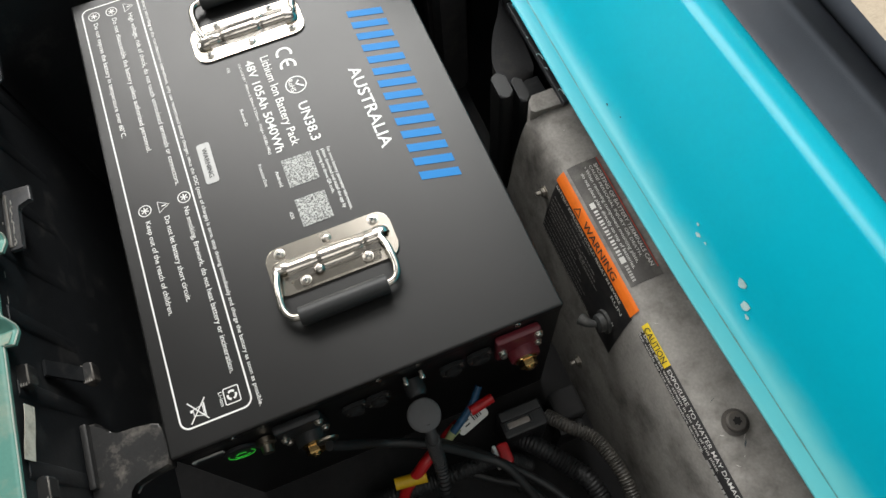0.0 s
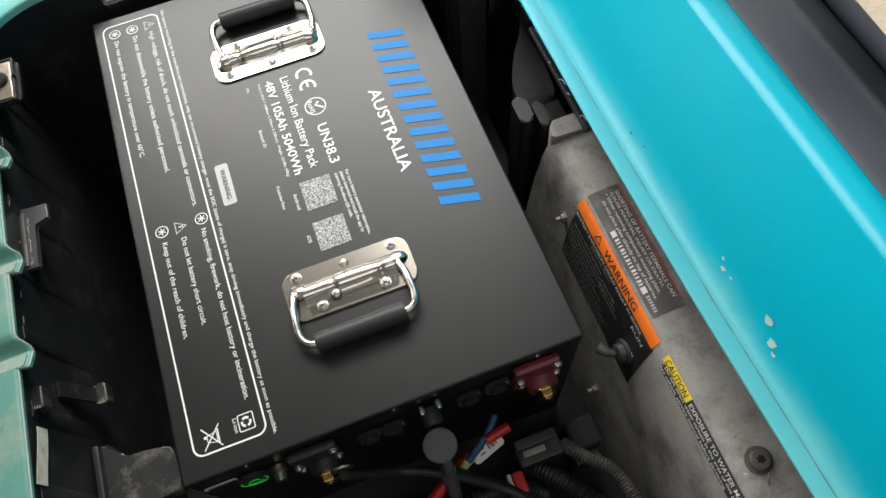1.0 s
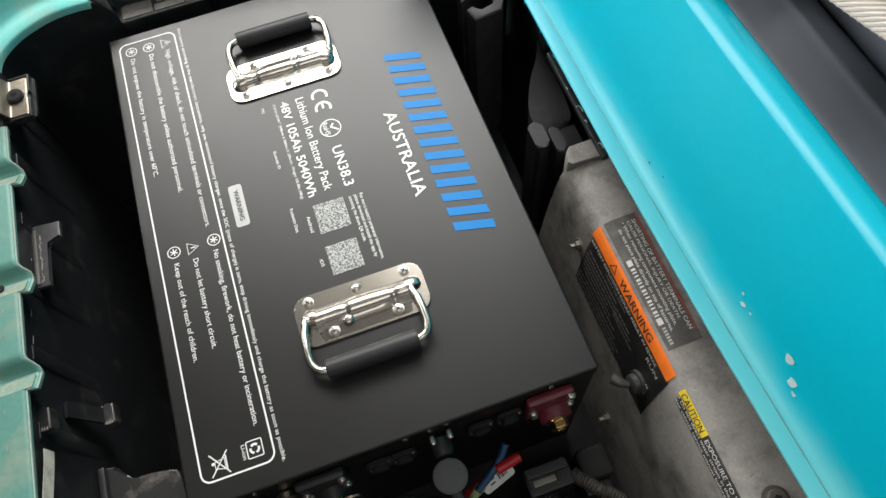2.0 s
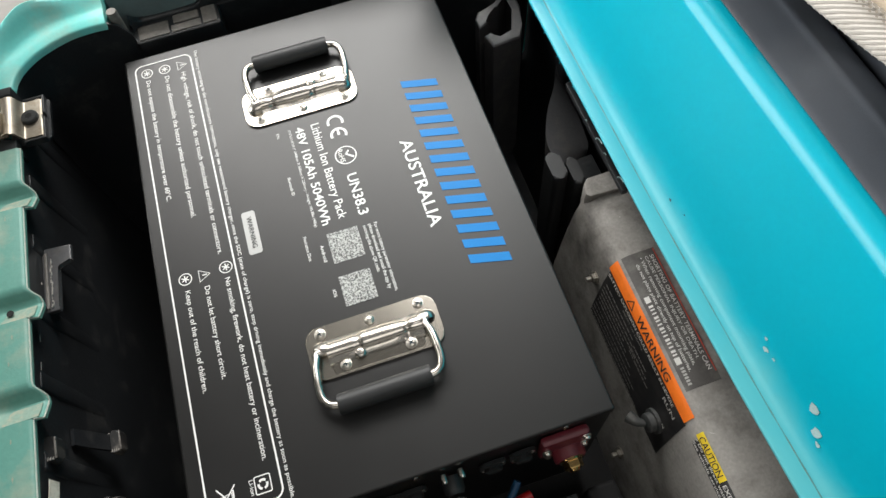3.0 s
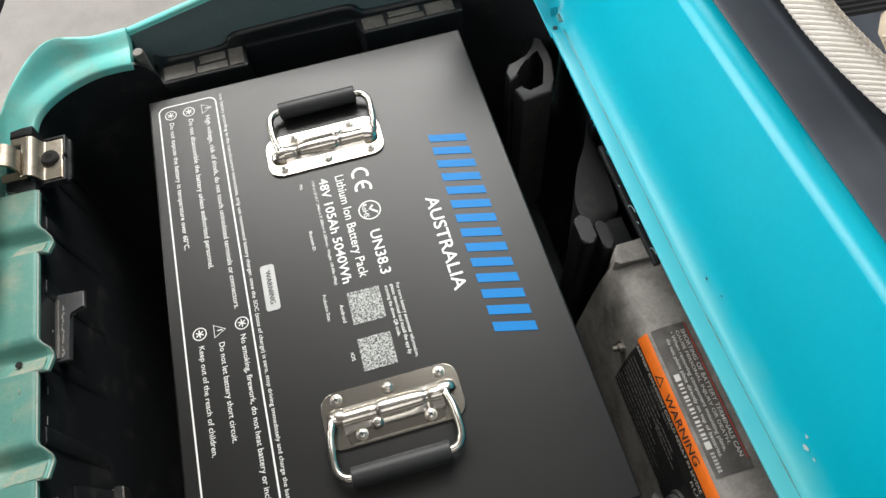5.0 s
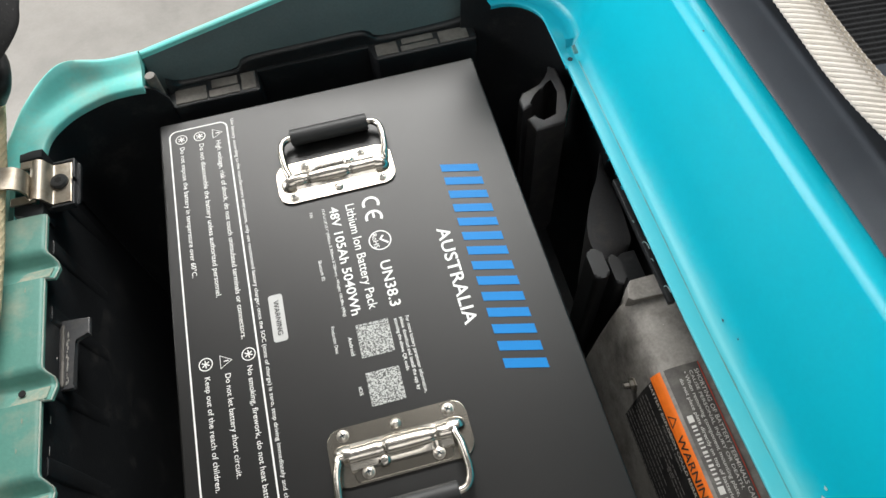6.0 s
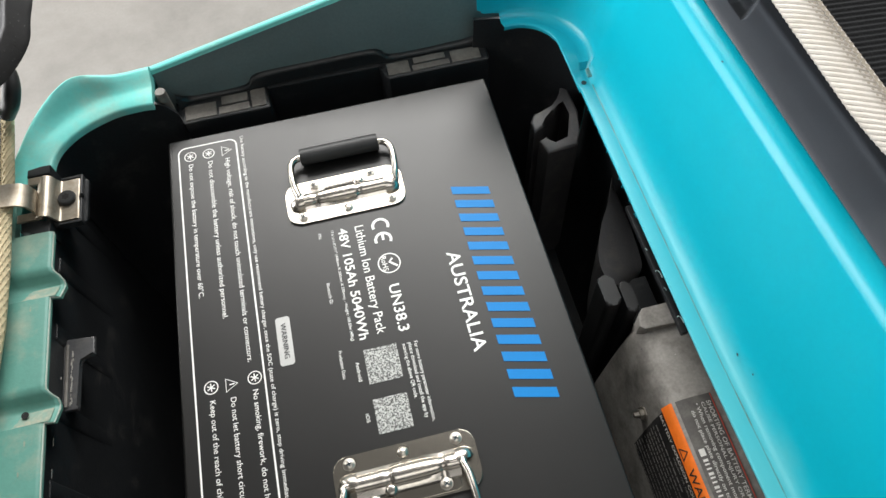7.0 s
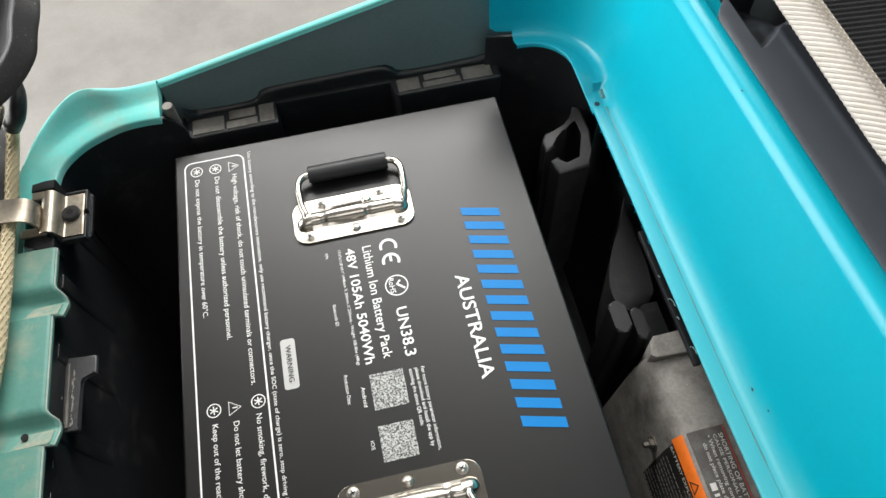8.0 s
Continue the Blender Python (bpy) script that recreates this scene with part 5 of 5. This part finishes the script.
CONDUIT = material("grey_conduit", (0.045, 0.042, 0.038), 0.5, grain=0.15, stain=(0.13, 0.12, 0.1), stain_amount=0.6, stain_scale=40)
grooved([(0.278, -0.045, 0.462), (0.290, -0.062, 0.470), (0.307, -0.080, 0.470), (0.314, -0.103, 0.470), (0.317, -0.130, 0.466), (0.315, -0.20, 0.44)], 0.0066, 0.0027, 0.0011, CONDUIT,
        "corrugated_conduit", "dusty grey corrugated cable conduit")
grooved([(0.245, -0.045, 0.43), (0.261, -0.064, 0.440), (0.282, -0.092, 0.440), (0.294, -0.115, 0.440), (0.302, -0.17, 0.42)], 0.0092, 0.0033, 0.0013, RUBBER, "corrugated_conduit",
        "black corrugated cable conduit")
grooved([(0.10, -0.052, 0.43), (0.126, -0.058, 0.455), (0.175, -0.060, 0.452), (0.222, -0.062, 0.448), (0.25, -0.075, 0.42)], 0.0080, 0.0031, 0.0012, RUBBER, "corrugated_conduit",
        "black corrugated conduit lying across the tub")
STRIP = material("pale_fuse_strip", (0.30, 0.265, 0.24), 0.3, grain=0.1, grain_scale=500, stain=(0.16, 0.14, 0.12), stain_amount=0.6, stain_scale=120)
relay = thing("fuse_holder", (0.255, -0.042, 0.389), "black fuse holder with a clear window strip", "fuse holder")
part("holder_body", box(0.2345, 0.2765, -0.053, -0.028, 0.389, 0.470, 0.003), RUBBER, relay)
part("window_strip", box(0.2405, 0.2615, -0.0455, -0.0400, 0.4695, 0.4718, 0.001), STRIP, relay, "clear window over a pale fuse strip")
for x in (0.2385, 0.2635):
    part("window_end", box(x - 0.0016, x + 0.0016, -0.0465, -0.0390, 0.4690, 0.4728, 0.0008), RUBBER, relay)
part("holder_lid", box(0.2360, 0.2750, -0.0385, -0.0290, 0.4690, 0.4745, 0.0015), RUBBER, relay)
block = thing("junction_block", (0.30, -0.04, 0.389), "small black plastic block beside the plate", "junction box")
part("block_body", box(0.286, 0.314, -0.056, -0.027, 0.389, 0.460, 0.004, segments=3), PIT, block)
part("block_cap", box(0.284, 0.308, -0.066, -0.056, 0.389, 0.452, 0.002), RUBBER, block)
fuse = thing("plug_connector", (0.228, -0.062, 0.44), "small red and white plug connector", "connector")
part("red_shell", box(0.2235, 0.2345, -0.073, -0.053, 0.440, 0.474, 0.003), RED, fuse)
part("white_shell", box(0.2195, 0.2235, -0.071, -0.053, 0.440, 0.473, 0.0015), WHITE, fuse)
part("connector_lead", tube(curve_through([(0.229, -0.063, 0.445), (0.232, -0.075, 0.42), (0.236, -0.09, 0.392)], 6), 0.004, 10), RUBBER, fuse)

# ------------------------------------------------------------------ seat hinge
HINGE_STEEL = material("dull_hinge_steel", (0.43, 0.385, 0.32), 0.46, 1.0, grain=0.14, grain_scale=350, stain=(0.27, 0.22, 0.16), stain_amount=0.75, stain_scale=65, bump=0.08, bump_scale=500, rough_var=0.1, lo=0.48, hi=0.7)
rows = []
for y in (0.3645, 0.3660, 0.385, 0.4040, 0.4055):
    rows.append([(-0.0670, y, 0.6432), (-0.0680, y, 0.6440), (-0.0800, y, 0.6440), (-0.0830, y, 0.6452), (-0.0850, y, 0.6500), (-0.0868, y, 0.6545), (-0.0900, y, 0.6562), (-0.0935, y, 0.6552),
                 (-0.0950, y, 0.6520)])
hinge = part("seat_hinge", sheet(rows, thick=-0.0018), HINGE_STEEL, cart, "worn bent steel seat hinge bolted to the tub", smooth=0.9)
part("mount_boss", prism(rounded(0.034, 0.046, 0.004, -0.0775, 0.3850), 0.6385, 0.6418, 0.002), TUB, hinge, "black moulded hinge seat")
for x0, x1, y0, y1 in ((-0.0655, -0.0632, 0.3600, 0.3838), (-0.0655, -0.0632, 0.3878, 0.4085), (-0.0820, -0.0640, 0.4062, 0.4085), (-0.0820, -0.0640, 0.3600, 0.3623)):
    part("mount_rim", box(x0, x1, y0, y1, 0.6395, 0.6468, 0.0008), TUB, hinge)
part("hinge_pad", prism([(-0.1035, 0.4066), (-0.0850, 0.4066), (-0.0850, 0.4155), (-0.0930, 0.4158), (-0.1035, 0.4140)], 0.630, 0.6585, 0.0012), TUB, hinge, "black moulded pad over the hinge")
part("hinge_pad", prism([(-0.1105, 0.3710), (-0.0865, 0.3640), (-0.0865, 0.3525), (-0.0990, 0.3535), (-0.1060, 0.3580), (-0.1105, 0.3590)], 0.630, 0.6500, 0.0012), TUB, hinge, "black moulded pad under the hinge")
part("leaf_tab", box(-0.1030, -0.0925, 0.3985, 0.4062, 0.6540, 0.6572, 0.0006), HINGE_STEEL, hinge)
part("leaf_tab", box(-0.1105, -0.0900, 0.3635, 0.3715, 0.6535, 0.6556, 0.0006), HINGE_STEEL, hinge)
rows = []
for y in (0.3670, 0.3682, 0.3780, 0.3878, 0.3890):
    rows.append([(-0.150, y + 0.006, 0.6745), (-0.122, y + 0.001, 0.6735), (-0.1080, y, 0.6728), (-0.1020, y, 0.6715), (-0.0975, y, 0.6680), (-0.0955, y, 0.6620), (-0.0965, y, 0.6560), (-0.1000, y, 0.6530)])
part("hinge_strap", sheet(rows, thick=-0.0020), HINGE_STEEL, hinge, "folded steel strap to the seat", smooth=0.9)
head_bolt(hinge, Matrix.Translation((-0.0755, 0.3858, 0.6440)), 0.0072, RUBBER, "hinge_bolt")

# ------------------------------------------------------------------ lifted seat cushion beside the rim
WEBBING = material("beige_webbing", (0.52, 0.44, 0.28), 0.8, grain=0.15, grain_scale=500, stain=(0.36, 0.3, 0.19), stain_amount=0.5, stain_scale=60, bump=0.3, bump_scale=700)
PAN = material("black_seat_pan", (0.02, 0.02, 0.021), 0.45, grain=0.3, grain_scale=300, stain=(0.34, 0.33, 0.32), stain_amount=0.7, stain_scale=330, bump=0.25, bump_scale=500, lo=0.63, hi=0.72)
seat = thing("seat_cushion", (-0.17, 0.3, 0.62), "lifted cart seat with black pan and beige fabric edge", "seat")
EDGE_LINE = ((0.474, -0.1180, 0.668), (0.45, -0.1165, 0.667), (0.42, -0.1145, 0.667), (0.398, -0.1130, 0.6665), (0.36, -0.1130, 0.666), (0.32, -0.1115, 0.665), (0.268, -0.1118, 0.664),
             (0.20, -0.1170, 0.662), (0.10, -0.125, 0.66))
rows = []
for y, x, z in EDGE_LINE:
    rows.append([(x + 0.0048 * math.cos(radians(a)), y, z + 0.0045 * math.sin(radians(a))) for a in range(-100, 201, 30)])
part("fabric_edge", sheet(rows), WEBBING, seat, "beige woven seat edge binding", smooth=1.2)
part("seat_base", sheet([[(x - 0.0035, y, z - 0.001), (x - 0.008, y, z + 0.001), (x - 0.06, y, z + 0.003)] for y, x, z in EDGE_LINE]), PAN, seat, "dark underside board of the seat", smooth=1.2)
ly, lx, lz = zip(*EDGE_LINE[::-1])
for k in range(80):
    y = 0.472 - 0.0042 * k
    x, z = np.interp(y, ly, lx), np.interp(y, ly, lz)
    bm = bmesh.new()
    for a in (15, 60, 105, 150):
        t = radians(a + 22 * (k % 2))
        c = Vector((x + 0.0049 * math.cos(t), y, z + 0.0047 * math.sin(t)))
        tube([c - Vector((0.0008, 0.0016, 0)), c + Vector((0, 0, 0.0003)), c + Vector((0.0008, 0.0016, 0))], 0.00055, 5, bm)
    part("weave_stitch", bm, WEBBING, seat)
pan = [(-0.0400, 0.56, 0.800), (-0.0415, 0.487, 0.775), (-0.0465, 0.462, 0.765), (-0.0525, 0.446, 0.755), (-0.0725, 0.4315, 0.742), (-0.102, 0.4215, 0.730), (-0.15, 0.405, 0.72)]
rows = []
for q in curve_through(pan, 6):
    x, y, z = q
    rows.append([(x - 0.035, y + 0.05, z - 0.018), (x - 0.016, y + 0.024, z - 0.012), (x - 0.004, y + 0.006, z - 0.003), (x, y, z), (x - 0.002, y + 0.001, z + 0.003), (x - 0.012, y + 0.006, z + 0.010),
                 (x - 0.016, y + 0.009, z + 0.010), (x - 0.022, y + 0.013, z + 0.004), (x - 0.030, y + 0.016, z + 0.004), (x - 0.034, y + 0.018, z + 0.011), (x - 0.050, y + 0.025, z + 0.014), (x - 0.080, y + 0.03, z + 0.016)])
part("seat_pan", sheet(rows), PAN, seat, "dusty black plastic seat pan", smooth=0.8)
part("pan_corner", tube(curve_through([(-0.1130, 0.462, 0.678), (-0.1000, 0.462, 0.694), (-0.0985, 0.480, 0.704), (-0.11, 0.50, 0.72)], 5), 0.007, 14), PAN, seat)
# Unseen block, raised to keep door daylight off the near rim and tub.
part("seat_light_block", box(-0.30, -0.178, -0.35, 0.33, 0.645, 0.88, 0.012), PAN, seat)
part("seat_stay", tube(curve_through([(-0.130, 0.474, 0.690), (-0.122, 0.480, 0.690), (-0.1165, 0.474, 0.689), (-0.118, 0.463, 0.687), (-0.122, 0.445, 0.684), (-0.123, 0.41, 0.682)], 8), 0.0024, 10), ZINC, seat, "bent steel wire clip")

# ------------------------------------------------------------------ backrest over the deck
MESH = material("cream_mesh_yarn", (0.50, 0.47, 0.43), 0.8, grain=0.1, grain_scale=800, stain=(0.40, 0.365, 0.31), stain_amount=0.5, stain_scale=80)
MESH_BACK = material("beige_mesh_backing", (0.25, 0.22, 0.18), 0.9, grain=0.15, grain_scale=600, stain=(0.28, 0.25, 0.2), stain_amount=0.5, stain_scale=60)
BLACK_FABRIC = material("black_mesh_fabric", (0.006, 0.0068, 0.008), 0.85, spec=0.25, grain=0.3, grain_scale=500, stain=(0.011, 0.012, 0.0135), stain_amount=0.6, stain_scale=80, bump=0.5, bump_scale=500)
PAD = material("tan_pad_fabric", (0.40, 0.335, 0.25), 0.85, grain=0.15, grain_scale=500, stain=(0.32, 0.265, 0.195), stain_amount=0.5, stain_scale=60, bump=0.3, bump_scale=700)
PAD_YARN = material("pale_pad_yarn", (0.56, 0.50, 0.41), 0.85, grain=0.12, grain_scale=600, stain=(0.46, 0.40, 0.31), stain_amount=0.5, stain_scale=60)
back = thing("rear_seat", (0.50, 0.2, 0.70), "rear bench seat with cream mesh border and black mesh face", "seat")


def mesh_edge(y):
    """Foot of the mesh border; it bends away towards the near end."""
    return 0.4082 + 0.74 * max(0.0, 0.175 - y) ** 1.6


SECTION = [(0.0040, -0.0050), (0.0060, -0.0022), (0.0085, -0.0006), (0.0115, 0.0006), (0.0145, 0.0012), (0.0180, 0.0010), (0.0205, -0.0002)]
ys = np.linspace(-0.02, 0.62, 130)
part("border_backing", sheet([[(mesh_edge(y) + dx + 0.0012, y, 0.8488 + dz) for dx, dz in SECTION] for y in ys]), MESH_BACK, back, smooth=1.2)
section = curve_through([(dx, 0, dz) for dx, dz in SECTION], 3)


def slant(t):
    """How far a knitted rib has slid along the border at the share t of its width."""
    return 0.019 * t ** 0.8


for k in range(158):
    y = -0.01 + 0.0040 * k
    line = [Vector((mesh_edge(y - slant(i / (len(section) - 1))) + q.x, y - slant(i / (len(section) - 1)), 0.8488 + q.z)) for i, q in enumerate(section)]
    part("mesh_rib", tube(line, 0.0016, 8, caps=False, swell=lambda i: 0.00140 + 0.0004 * i / len(section)), MESH, back)
holes = bmesh.new()
for k in range(158):
    for j, t in enumerate((0.62, 0.72, 0.82, 0.92)):
        i = round(t * (len(section) - 1))
        y = -0.01 + 0.0040 * (k + 0.5) - slant(t)
        c = Vector((mesh_edge(y) + section[i].x, y, 0.8519 + section[i].z))
        w = 0.0009 + 0.00018 * j
        holes.faces.new([holes.verts.new(c + Vector((0.8 * w * math.cos(math.tau * a / 8), w * math.sin(math.tau * a / 8), 0))) for a in range(8)])
part("mesh_shade", holes, MESH_BACK, back, "small shaded holes in the knitted border", smooth=0)["kind"] = "stuff"
for i, r in ((0, 0.0008), (len(section) - 1, 0.0024)):
    q = section[i]
    part("border_fold", tube([Vector((mesh_edge(y) + q.x, y, 0.8488 + q.z)) for y in np.linspace(-0.02, 0.61, 120)], r, 8), MESH, back)
rows = [[(mesh_edge(0.3) + 0.0195 + 0.2 * t, y, 0.8495 - 0.02 * t + 0.0005 * math.sin(1700 * y)) for t in np.linspace(0, 1, 6)] for y in np.linspace(0.165, 0.62, 620)]
part("black_face", sheet(rows), BLACK_FABRIC, back, "ribbed black mesh face", smooth=1.2)
rows = []
for v in np.linspace(0, 1, 16):
    rows.append([(0.437 + 0.016 * (1 - math.sqrt(max(0.0, 1 - (2 * t - 1) ** 4))) + 0.12 * v, -0.12 + 0.285 * t, 0.845 + 0.020 * math.sin(radians(90 * min(1, 3 * v)))) for t in np.linspace(0, 1, 26)])
part("beige_pad", sheet(rows), PAD, back, "beige woven backrest pad", smooth=1.2)
weave = bmesh.new()
for i in range(20):
    for j in range(38):
        v, y = 0.03 + 0.045 * i, -0.105 + 0.0068 * (j + 0.5 * (i % 2))
        x = 0.441 + 0.12 * v
        c = Vector((x, y, 0.8455 + 0.020 * math.sin(radians(90 * min(1, 3 * v)))))
        tube([c - Vector((0.0018, -0.0022, 0.0008)), c + Vector((0, 0, 0.0004)), c + Vector((0.0018, -0.0022, -0.0006))], 0.0009, 5, weave)
part("pad_weave", weave, PAD_YARN, back, "paler slanting yarns of the pad")["kind"] = "stuff"
part("backrest_shell", box(0.484, 0.62, -0.3, 0.7, 0.70, 0.835, 0.01), GREY_TRIM, back)
part("backrest_foot", box(0.466, 0.60, -0.5, 0.60, 0.0, 0.70, 0.01), GREY_TRIM, cart)
